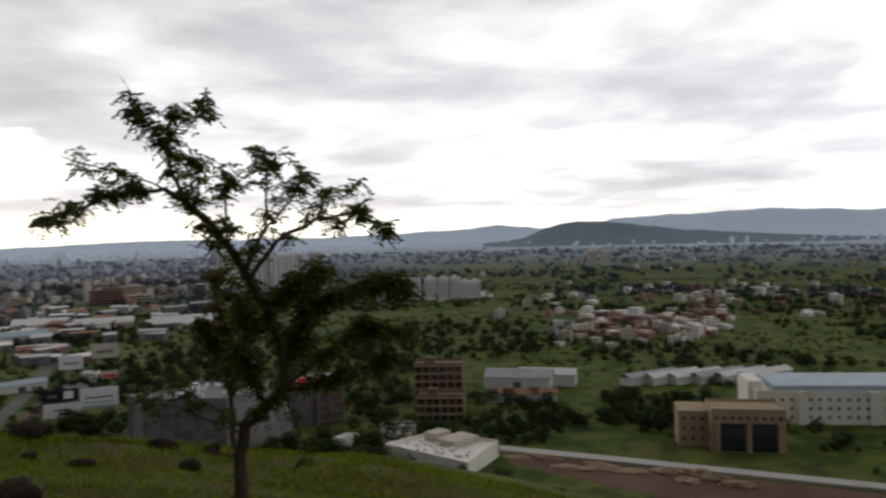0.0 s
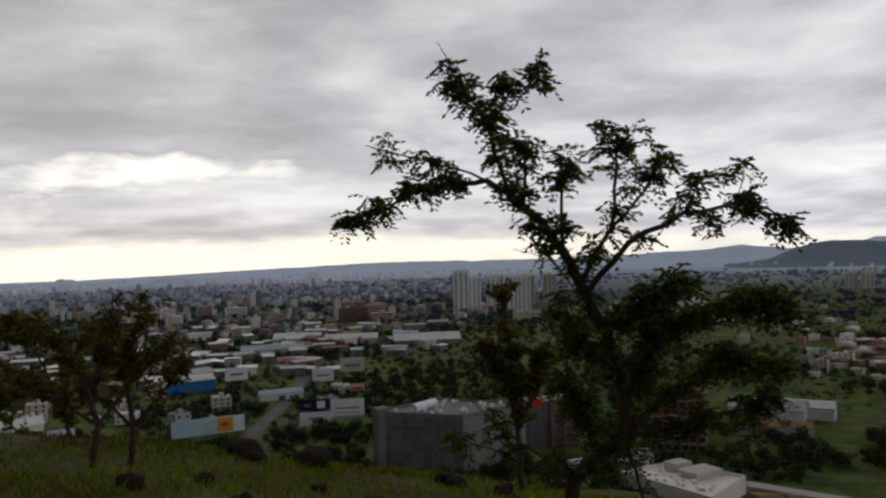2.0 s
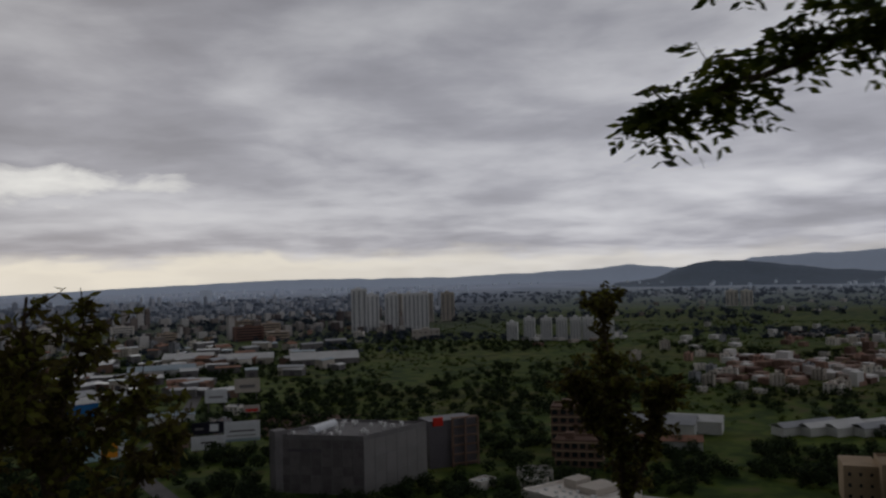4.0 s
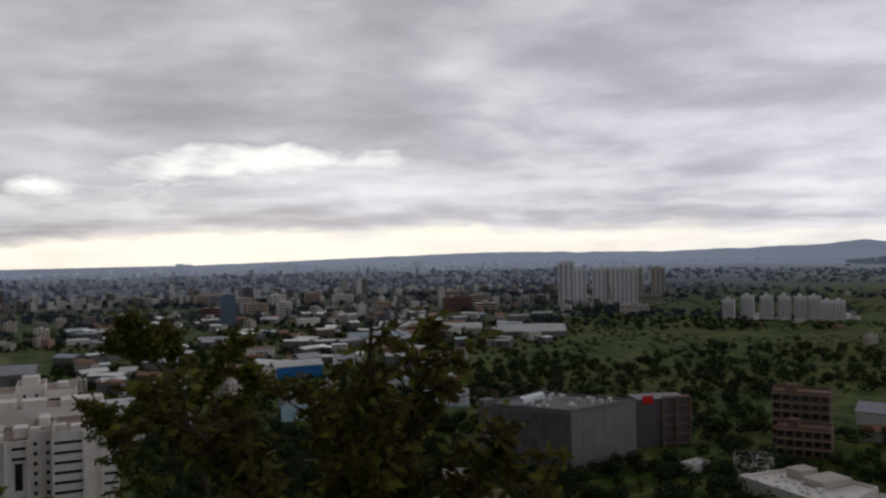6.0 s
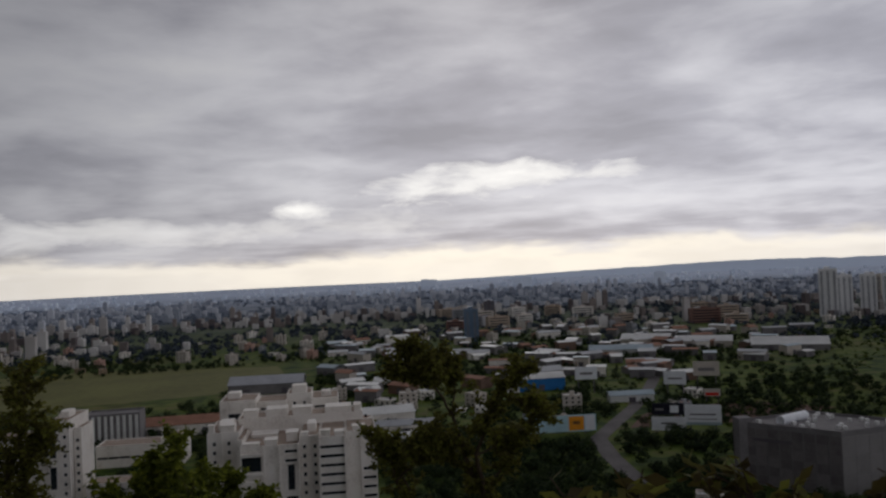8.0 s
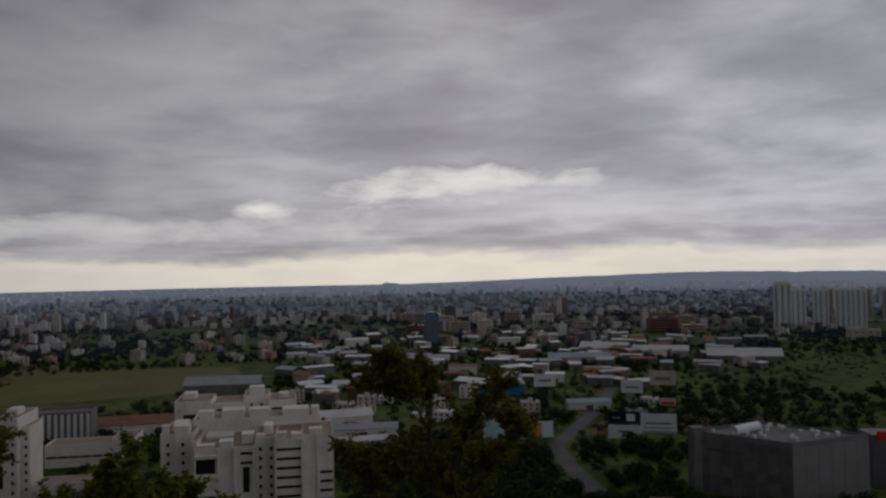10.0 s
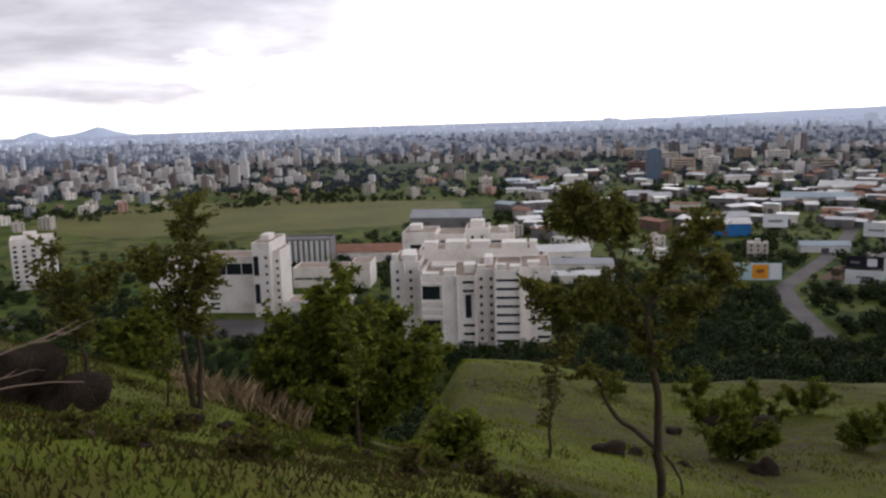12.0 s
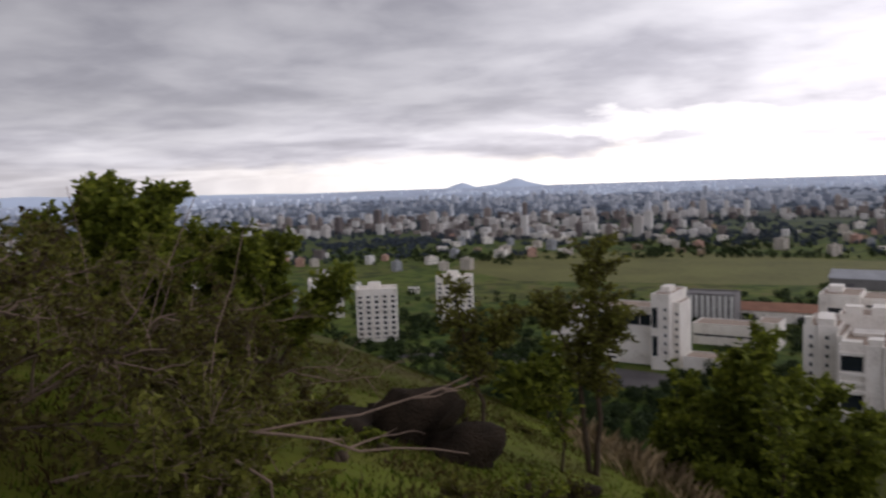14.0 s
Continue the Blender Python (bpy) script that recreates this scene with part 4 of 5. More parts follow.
def back_block():
    ob = thing("apartment_block", 0, 0, 0, "white stepped apartment block rising behind another", "apartment block", "white apartment complex")
    for x0, x1, y0, y1, h in ((-50, -36, 336, 356, 33.5), (-36, -24, 340, 358, 32), (-24, -14, 344, 360, 34), (-14, -3, 338, 358, 32.5)):
        wing(ob, x0, x1, y0, y1, h)
        capstone(ob, x0, x1, y0, y1, h)
    for x0, x1, t in ((-48, -43, 36.5), (-22, -16, 38), (-10, -6, 35)):
        part("stair_tower", boxes("stair_tower", [(x0, 345, 32, x1, 352, t)], M_WHITE, 0.1), ob)
    slot(ob, WIDE, -43.5, 336, 27)
    for k in range(6):
        slot(ob, SLOTS, -32, 340, 30 - k * 3.1)
        slot(ob, SLOT, -8.5, 338, 30 - k * 3.1)
        slot(ob, SMALL, -21, 344, 31 - k * 3.1)
        slot(ob, SMALL, -17, 344, 31 - k * 3.1)
    return ob


def left_block():
    ob = thing("apartment_block", 0, 0, 0, "white apartment block with a dark glazed gallery below its roof", "apartment block", "white apartment complex")
    for x0, x1, y0, y1, h in ((-160, -149, 332, 352, 22.5), (-149, -113.6, 338, 354, 24), (-113.6, -106, 331, 356, 31), (-105.8, -103, 336, 352, 27)):
        wing(ob, x0, x1, y0, y1, h)
        capstone(ob, x0, x1, y0, y1, h)
    part("stair_tower", boxes("stair_tower", [(-112.5, 340, 31, -108.5, 348, 34)], M_WHITE, 0.1), ob)
    for k in range(4):
        slot(ob, WIDE, -138 + k * 6.8, 338, 19.5)
    for x in (-112.0,):
        slot(ob, TALL, x, 331, 22)
        slot(ob, TALL, x, 331, 10)
    for k in range(7):
        slot(ob, SMALL, -107.6, 331, 4 + k * 3.6)
        slot(ob, SMALL, -104.4, 336, 4 + k * 3.2)
        slot(ob, SLOTS, -134, 338, 2 + k * 2.2) if k < 6 else None
    return ob


front_block(), back_block(), left_block()
low = thing("annex", 0, 0, 0, "low white annex building with a flat stained roof", "building", "white apartment complex")
for x0, x1, y0, y1, h in ((-113, -84, 388, 404, 9), (-84, -74, 386, 404, 11.5), (-100, -72, 330, 342, 6)):
    wing(low, x0, x1, y0, y1, h)
    capstone(low, x0, x1, y0, y1, h)
for k in range(6):
    slot(low, SLOTS, -110 + k * 4.8, 388, 4.5)
ribbed = thing("ribbed_block", -119, 444, 0, "grey unfinished block with pale upright ribs", "building", turn=3)
part("wall", boxes("wall", shell(27, 16, 16), M_GREY), ribbed)
RIB = boxes("rib", [(-0.7, -0.8, 0, 0.7, 0.0, 15.5)], M_ROOFW)
for k in range(9):
    slot(ribbed, RIB, -12 + k * 3, -8, 0.3, 0, "rib")

# ---- grey store with a barrel roof light ----
store = thing("store", 0, 0, 0, "big windowless grey store with panelled walls and a white barrel skylight", "building")
FOOT = [(143, 291), (167, 261), (202, 268), (178, 300)]
part("wall", prism("wall", FOOT, 0, 21.5, M_GREY, 1.0), store)


def along(a, b, f, out=0.0):
    d = Vector((b[0] - a[0], b[1] - a[1]))
    n = Vector((d.y, -d.x)).normalized()
    return a[0] + d.x * f + n.x * out, a[1] + d.y * f + n.y * out, math.degrees(math.atan2(d.y, d.x))


PANEL = boxes("panel", [(-1.9, -0.14, -1.6, 1.9, 0.05, 1.6)], mat("grey_panel", tones(0.17, 0.155, 0.155, 0.25), 0.4, 0.6, per_object=0.35))
for k, r in product(range(9), range(6)):
    x, y, a = along(FOOT[0], FOOT[1], (k + 0.5) / 9)
    slot(store, PANEL, x, y, 2.0 + r * 3.4, a, "panel")
PLATE = boxes("panel", [(-2.9, -0.12, -3.3, 2.9, 0.05, 3.3)], mat("smooth_grey_panel", tones(0.23, 0.22, 0.215, 0.12), 0.2, 0.6, per_object=0.15))
for k, r in product(range(6), range(3)):
    x, y, a = along(FOOT[1], FOOT[2], (k + 0.5) / 6)
    slot(store, PLATE, x, y, 3.6 + r * 6.8, a, "panel")
part("pillar", boxes("pillar", [(143.2, 286.5, 0, 148.5, 291.5, 24)], M_GREY, 0.1), store)
part("sign_band", boxes("sign_band", [(-7, -0.3, -0.5, 7, 0.0, 0.5)], M_DARKGREY), store).matrix_local = pose(*along(FOOT[0], FOOT[1], 0.38)[:2], 16.5, 0, 0, along(FOOT[0], FOOT[1], 0.4)[2])
v, f = tube([(158, 284, 22.6), (172, 291, 22.6)], [1.8, 1.8], 12)
part("skylight", mesh_of("skylight", v, f + [tuple(range(12)), tuple(range(12, 24))], M_BOARD, True), store, "white barrel-shaped roof light")
rng = random.Random(5)
UNIT = boxes("roof_unit", [(-0.8, -0.6, 0, 0.8, 0.6, 1.4)], M_ROOFW, 0.08)
for k in range(26):
    fx, fy = rng.uniform(0.15, 0.9), rng.uniform(0.1, 0.9)
    x = FOOT[0][0] + (FOOT[1][0] - FOOT[0][0]) * fx + (FOOT[3][0] - FOOT[0][0]) * fy
    y = FOOT[0][1] + (FOOT[1][1] - FOOT[0][1]) * fx + (FOOT[3][1] - FOOT[0][1]) * fy
    slot(store, UNIT, x, y, 21.5, rng.uniform(0, 90), "roof_unit")

# ---- dark framed building with a red sign, brown blocks ----
dark = thing("framed_building", 220, 272, 0, "dark unfinished framed building with a red roof sign", "building", turn=-14)
part("wall", boxes("wall", [(-11, 1.5, 0, 11, 14, 20)], M_DARKGREY), dark)
SLAB, COLUMN = boxes("slab", [(-5.5, -0.4, 0, 6.5, 1.6, 0.5)], M_BROWN), boxes("column", [(-0.4, -0.5, 0, 0.4, 0.2, 20.5)], M_BROWN)
for k in range(6):
    slot(dark, SLAB, 4.5, 0, 1 + k * 3.9, 0, "slab")
for x in (-1, 5, 11):
    slot(dark, COLUMN, x, -0.1, 0, 0, "column")
part("sign", boxes("sign", [(-9.5, 0.5, 18, -5, 1.4, 21.5)], M_RED, 0.1), dark, "bright red roof sign")


def storey_block(name, x, y, w, d, floors, turn, label, wall, bays):
    ob = thing(name, x, y, 0, label, "building", "brown blocks", turn)
    h = floors * 3.6
    part("wall", boxes("wall", shell(w, d, h), wall), ob)
    pane = boxes("window", [(-w / bays * 0.32, -0.1, -1.0, w / bays * 0.32, 0.05, 1.0)], M_GLASS)
    ledge = boxes("ledge", [(-w / 2 - 0.3, -0.7, -0.2, w / 2 + 0.3, 0.0, 0.2)], M_TAN)
    for k in range(floors):
        slot(ob, ledge, 0, -d / 2, k * 3.6 + 3.3, 0, "ledge")
        for i in range(bays):
            slot(ob, pane, (i + 0.5) / bays * w - w / 2, -d / 2, k * 3.6 + 1.8)
    part("water_tank", boxes("water_tank", [(-w * 0.3, -1, h, -w * 0.1, 3, h + 2.8)], wall, 0.1), ob)
    return ob


storey_block("brown_block", 261, 238, 20, 12, 3, -52, "brown low block with cream ledges", M_BROWN, 6)
storey_block("brown_block", 275, 252, 22, 14, 6, -52, "taller tan block with roof tanks", M_BROWN, 6)

# ---- white low hall with terraces ----
hall = thing("low_hall", 0, 0, 0, "low white hall with a littered roof terrace and cream canopies", "building")
HALL = [(200.6, 210.8), (201.4, 171), (229.8, 180.9), (224.5, 209)]
part("wall", prism("wall", HALL, 0, 5.2, M_WHITE, 1.1), hall)
part("canopy", boxes("canopy", [(214, 188, 5.3, 227, 197, 7.6)], M_CREAM, 0.1), hall, "cream roof canopy")
part("canopy", boxes("canopy", [(216, 199, 5.3, 224, 205, 8.4)], M_CREAM, 0.1), hall, "cream roof canopy")
for k in range(24):
    slot(hall, UNIT, rng.uniform(203, 214), rng.uniform(178, 206), 5.2, rng.uniform(0, 90), "roof_unit").scale = (0.8, 0.8, rng.uniform(0.4, 0.9))
hut = building("hut", 118, 259, 8.5, 6, 5.5, M_CREAM, "small pale hut at the hill's foot", -20, 1, 2)
for x, y, w, d, h, a in ((232, 236, 14, 8, 3, -40), (222, 226, 10, 6, 3, -30), (206, 238, 9, 6, 3, 10)):
    building("shed", x, y, w, d, h, M_WHITE, "small whitewashed shed by a road", a, roof=M_ROOFW, group="small sheds")

# ---- tan office and white factory ----
office = thing("office", 297, 117, 0, "tan stone office with two tall dark glass bays", "office building", turn=-58)
part("wall", boxes("wall", shell(26, 18, 15), M_TAN), office)
part("wing", boxes("wing", [(-24, -2, 0, -13.02, 14, 13.5)], M_TAN), office)
for x in (-5.4, 5.6):
    part("glass_bay", boxes("glass_bay", [(x - 4.3, -9.25, 0.4, x + 4.3, -9.02, 10.6)], M_GLASS), office, "tall dark glass bay")
FIN = boxes("fin", [(-0.7, -0.9, 0, 0.7, 0, 11)], M_TAN)
for x in (-10.8, 0.1, 11.0):
    slot(office, FIN, x, -9.02, 0, 0, "fin")
for k in range(9):
    slot(office, SMALL, -11 + k * 2.75, -9.02, 12.6)
for k, r in product(range(3), range(3)):
    slot(office, SMALL, -22 + k * 3.4, -2, 3 + r * 3.8)
factory = thing("factory", 370, 102, 0, "long white factory with small windows and pale blue roof", "factory", turn=-55)
part("wall", boxes("wall", shell(84, 34, 13), M_WHITE), factory)
part("roof", boxes("roof", [(-34, -14, 13.02, 41, 16, 15.5)], M_ROOFB, 0.3), factory, "pale blue sheet roof")
part("tower", boxes("tower", [(-44, -12, 0, -38.02, 6, 17)], M_WHITE, 0.1), factory)
for k, r in product(range(22), range(3)):
    slot(factory, SMALL, -39 + k * 3.7, -17, 3.0 + r * 3.6)
FAT = boxes("pier", [(-1.6, -1.2, 0, 1.6, 0, 13.6)], M_WHITE)
for x in (-24, 4, 30):
    slot(factory, FAT, x, -17, 0, 0, "pier")


def gable_shed(name, x, y, w, d, h, turn, roof, label, group="", wall=None, rise=0.22):
    """A hall with a ridged sheet roof."""
    ob = thing(name, x, y, 0, label, "warehouse", group, turn)
    part("wall", boxes("wall", [(-w / 2, -d / 2, 0, w / 2, d / 2, h)], wall or M_ROOFW), ob)
    e, t = 0.6, d * rise
    v = [(-w / 2 - e, -d / 2 - e, h), (w / 2 + e, -d / 2 - e, h), (w / 2 + e, 0, h + t), (-w / 2 - e, 0, h + t), (-w / 2 - e, d / 2 + e, h), (w / 2 + e, d / 2 + e, h)]
    v += [(a, b, c + 0.25) for a, b, c in v]
    f = [(0, 1, 2, 3), (3, 2, 5, 4), (6, 9, 8, 7), (9, 10, 11, 8), (0, 6, 7, 1), (4, 5, 11, 10), (1, 7, 8, 2), (2, 8, 11, 5), (0, 3, 9, 6), (3, 4, 10, 9)]
    part("roof", mesh_of("roof", v, f, roof), ob)
    door = boxes("door", [(-2, -0.1, 0, 2, 0.04, min(4, h * 0.7))], M_DARKGREY)
    for k in range(max(1, int(w / 22))):
        slot(ob, door, (k + 0.5) / max(1, int(w / 22)) * w - w / 2, -d / 2, 0, 0, "door")
    return ob


for k in range(6):
    gable_shed("warehouse", 388 + k * 8, 206 - k * 9, 34, 8.5, 4, -18, M_ROOFW if k % 3 else M_ROOFG, "white-roofed shed in a row among trees", "shed row")
gable_shed("warehouse", 338, 254, 34, 16, 6, -62, M_ROOFG, "grey-roofed shed beside brown blocks")
gable_shed("warehouse", 352, 246, 30, 12, 6, -62, M_ROOFW, "pale-roofed shed beside brown blocks")
gable_shed("warehouse", 312, 232, 32, 9, 4, -52, M_ROOFR, "low rust-roofed shed beside brown blocks")
gable_shed("warehouse", -88, 462, 50, 16, 6, 2, M_ROOFR, "long white shed with a rust-brown roof", wall=M_WHITE)
gable_shed("warehouse", 14, 446, 44, 14, 7, 8, M_ROOFW, "white gabled shed behind apartments", wall=M_WHITE)
gable_shed("warehouse", 30, 420, 34, 10, 5, -4, M_ROOFG, "grey-roofed shed behind apartments", wall=M_WHITE)
gable_shed("warehouse", 26, 395, 36, 8, 4, 4, M_ROOFW, "low pale shed behind apartments", wall=M_WHITE)
gable_shed("warehouse", -22, 480, 30, 18, 9, 0, M_ROOFW, "pale hall behind white apartments", wall=M_WHITE)
gable_shed("warehouse", -55, 600, 52, 22, 7, -3, M_ROOFG, "grey-roofed hall by the grassland", wall=M_GREY)
gable_shed("warehouse", 128, 534, 32, 14, 8, 2, M_ROOFW, "bright blue walled hall with a pale roof", wall=mat("blue_wall", tones(0.03, 0.16, 0.40, 0.15), 0.2))
gable_shed("warehouse", 168, 470, 26, 9, 4, -6, M_ROOFB, "low shed with a pale blue roof beside a road")
gable_shed("warehouse", 384, 668, 62, 26, 5, -26, M_ROOFW, "wide pale-roofed warehouse at the fields' edge", "big warehouses", wall=M_GREY)
gable_shed("warehouse", 292, 764, 46, 22, 6, -30, M_ROOFW, "wide cream-roofed warehouse in the industrial area", "big warehouses", wall=M_CREAM)
gable_shed("warehouse", 330, 720, 50, 20, 6, -26, M_ROOFW, "pale-roofed warehouse in the industrial area", "big warehouses", wall=M_CREAM)
gable_shed("warehouse", 240, 690, 54, 16, 6, -18, M_ROOFB, "long pale blue-roofed warehouse in the industrial area", "big warehouses")
wr = random.Random(17)
for k in range(150):
    az, d = wr.uniform(-31, 1), wr.uniform(520, 1000)
    x, y = -math.sin(radians(az)) * d, math.cos(radians(az)) * d
    if (az < -24 and d < 640) or (az < -15 and d < 560):
        continue
    gable_shed("warehouse", x, y, wr.uniform(9, 26), wr.uniform(7, 14), wr.uniform(3.5, 8), wr.uniform(-60, 30), wr.choice([M_ROOFW, M_ROOFW, M_ROOFG, M_ROOFG, M_ROOFG, M_ROOFB, M_ROOFR, M_ROOFR]),
               "pale sheet-roofed warehouse in the industrial area", "industrial halls", wr.choice([M_WHITE, M_CREAM, M_GREY, M_BROWN, M_GREY]), wr.uniform(0.08, 0.2))

# ---- hoardings ----


def hoarding(x, y, w, z0, z1, turn, face, label, blocks=()):
    ob = thing("hoarding", x, y, 0, label, "billboard", "roadside hoardings", turn)
    board = part("board", boxes("board", [(-w / 2, -0.3, z0, w / 2, 0.3, z1)], face, 0.05), ob)
    post = boxes("post", [(-0.3, 0.32, 0, 0.3, 0.9, z1 - 0.3)], M_DARKGREY)
    for f in (-0.35, 0.35):
        slot(ob, post, f * w, 0, 0, 0, "post")
    for x0, a, x1, b, m in blocks:
        part("print", boxes("print", [(x0, -0.36, a, x1, -0.304, b)], m), board)
    return ob


hoarding(170.5, 377, 17, 3, 12.5, -24, M_BOARD, "white hoarding with rows of dark print", [(-6, 7.6, 6, 8.3, M_DARKGREY), (-7, 5.5, 6.5, 5.9, M_GREY), (-8.5, 3.0, 8.5, 4.2, M_ROOFB)])
hoarding(154, 379, 16, 1, 7.5, -24, M_BOARD, "white hoarding with a line of dark print", [(-3.5, 4, 3.5, 4.8, M_DARKGREY)])
hoarding(155, 382, 15, 8, 13.5, -24, M_BLACKP, "black hoarding with a white figure block", [(1, 9, 5, 12.5, M_BOARD), (-6, 10, -2, 11, M_GREY)])
hoarding(104, 392, 35, 1, 9, -3, mat("pale_blue_print", tones(0.42, 0.60, 0.66, 0.2), 0.15), "long pale blue roadside hoarding with an orange panel", [(4, 1.6, 11.5, 8.4, M_ORANGE), (6, 4.4, 9.5, 6.0, M_BROWN), (12.2, 1.4, 17, 8.8, M_BOARD)])
hoarding(152, 505, 14, 9, 17, -8, M_BOARD, "white roadside hoarding on dark posts", [(-4, 12, 4, 13.5, M_GREY)])
hoarding(196, 470, 13, 8, 16, -30, M_BOARD, "white roadside hoarding on dark posts", [(-4, 11, 4, 12, M_GREY)])
hoarding(228, 496, 16, 8, 17, -24, M_CREAM, "cream roadside hoarding on dark posts", [(-5, 11, 5, 13, M_GREY)])
hoarding(205, 440, 9, 5, 9, -24, M_CREAM, "small cream and red roadside hoarding on posts", [(-3.6, 5.4, 3.6, 7.0, M_RED)])

# ---- towers and slabs further off ----


def tower(name, x, y, w, d, h, turn, label, wall, columns=4, group="", category="apartment tower"):
    """A tall block with dark window columns between ribs."""
    ob = thing(name, x, y, 0, label, category, group, turn)
    part("wall", boxes("wall", shell(w, d, h, 1.4, 0.5) + [(-w * 0.2, -d * 0.2, h, w * 0.1, d * 0.2, h + 4)], wall), ob)
    # towers past y 500 take the panes with haze in their colour
    band = boxes("window_column", [(-w / columns * 0.2, -0.35, 2, w / columns * 0.2, 0.05, h - 2)], M_GLASS if y < 500 else M_PANES)
    sill = boxes("balcony", [(-w / columns * 0.26, -0.9, 0, w / columns * 0.26, -0.3, 1.1)], wall)
    floors = max(3, int(h / 3.1))
    for i in range(columns):
        u = (i + 0.5) / columns * w - w / 2
        column = slot(ob, band, u, -d / 2, 0, 0, "window_column")
        for k in range(floors):
            slot(column, sill, 0, 0, 2.5 + k * (h - 4) / floors, 0, "balcony")
    return ob


tower("tower", 612, 966, 22, 18, 59, -32, "tall pale slab tower at the edge of the fields", M_PALE, 3, "tower group")
for k, (x, y) in enumerate(((640, 975), (664, 962), (688, 952), (706, 946))):
    tower("tower", x, y, 19, 18, 50, -34, "pale residential tower in a row", M_PALE, 3, "tower group")
for x, y in ((800, 1060), (834, 1047), (760, 1090)):
    tower("tower", x, y, 22, 18, 45, -38, "grey-brown residential tower behind", M_CREAM, 3, "tower group")
for k in range(8):
    f = k / 7
    wall = M_PALE
    tower("apartment_slab", 654 + 78 * f, 700 - 78 * f - 14 * math.sin(3.1 * f), 12.5, 13, 24 if 0 < k < 6 else 19, -48, "white apartment slab in a curved row", wall, 4, "apartment row")
for x, y in ((1412, 893), (1417, 864)):
    tower("apartment_slab", x, y, 22, 16, 28, -58, "lone white apartment block before the hill", M_WHITE, 3, "lone pair")
for x, y, h, t in ((-336, 380, 22, 40), (-262, 336, 26, 36), (-253, 398, 25, 30)):
    tower("tower_block", x, y, 21, 16, h, t, "white ribbed apartment block in open grass", M_WHITE, 5, "white ribbed blocks")
tower("glass_tower", 143, 905, 16, 16, 34, -8, "blue glass office tower with pale edges", mat("blue_glass_wall", tones(0.10, 0.16, 0.24, 0.2), 0.2, 0.3), 2)
tower("dark_tower", 224, 1235, 16, 16, 26, -10, "dark slab building among low houses", M_DARKGREY, 2)
pale = building("hall_house", 602, 800, 34, 18, 11, M_CREAM, "cream hall with a dark arched front", -36, 2, 5)

# ---- houses ----
def house_kind(k):
    r = random.Random(300 + k)
    w, d, fl = r.uniform(9, 16), r.uniform(8, 13), r.choice([1, 2, 2, 3, 3, 4])
    wall = [M_WHITE, M_CREAM, M_WHITE, M_TAN, M_PINK, M_GREYW][k % 6]
    ob = building("house", 0, 0, w, d, fl * 3.1, wall, "small flat-roofed town house with dark windows", 0, fl, max(2, int(w / 4)), roof=[M_ROOFG, M_ROOFW, M_ROOFR][k % 3], category="house", group="town houses", sides=(0, 1, 3))
    tank = part("water_tank", mesh_of("water_tank", *(lambda q: (q[0], q[1] + [tuple(range(10)), tuple(range(10, 20))]))(tube([(w * 0.25, d * 0.2, fl * 3.1 + 0.1), (w * 0.25, d * 0.2, fl * 3.1 + 1.9)], [0.8, 0.8], 10)), M_BLACKP), ob, "black plastic water tank")
    return ob


M_PINK = mat("pink_render", tones(0.48, 0.30, 0.24, 0.2), 0.2, per_object=0.2)
M_GREYW = mat("grey_render", tones(0.36, 0.37, 0.39, 0.2), 0.2, per_object=0.2)
KINDS = [house_kind(k) for k in range(8)]
hr = random.Random(77)
spots = []


def free(x, y, gap):
    if any((x - a) ** 2 + (y - b) ** 2 < gap * gap for a, b in spots):
        return False
    spots.append((x, y))
    return True


def polar(az, d):
    return -math.sin(radians(az)) * d, math.cos(radians(az)) * d


ROAD_LINE = [(108, 290), (112, 340), (118, 377), (138, 410), (161, 447), (191, 502), (226, 574), (262, 660)]
for (ax, ay), (bx, by) in zip(ROAD_LINE, ROAD_LINE[1:]):
    spots += [(ax + (bx - ax) * k / 6, ay + (by - ay) * k / 6) for k in range(6)]
spots += [(x, 385) for x in range(90, 190, 12)]
placed = 0
ZONES = [(30, 58, 560, 900, 30), (2, 34, 800, 1150, 95), (-14, 2, 420, 560, 14), (-20, 2, 900, 1200, 50), (-66, -55, 560, 720, 46), (-70, -50, 720, 1000, 22), (-24, -14, 380, 520, 12), (-34, -20, 980, 1250, 24)]
for a0, a1, d0, d1, n in ZONES:
    for _ in range(n):
        az, d = hr.uniform(a0, a1), hr.uniform(d0, d1)
        x, y = polar(az, d)
        if not free(x, y, 15):
            continue
        size = hr.uniform(0.45, 0.7) if az < -45 else hr.uniform(0.55, 0.85)
        m = pose(x, y, 0, 0, 0, az + hr.uniform(-40, 40)) @ Matrix.Scale(size, 4)
        src = KINDS[placed % 8]
        if placed < 8:
            src.matrix_world = m
        else:
            copy_thing(src, m @ Matrix.Diagonal((1 / src.scale.x,) * 3 + (1,)))
        placed += 1

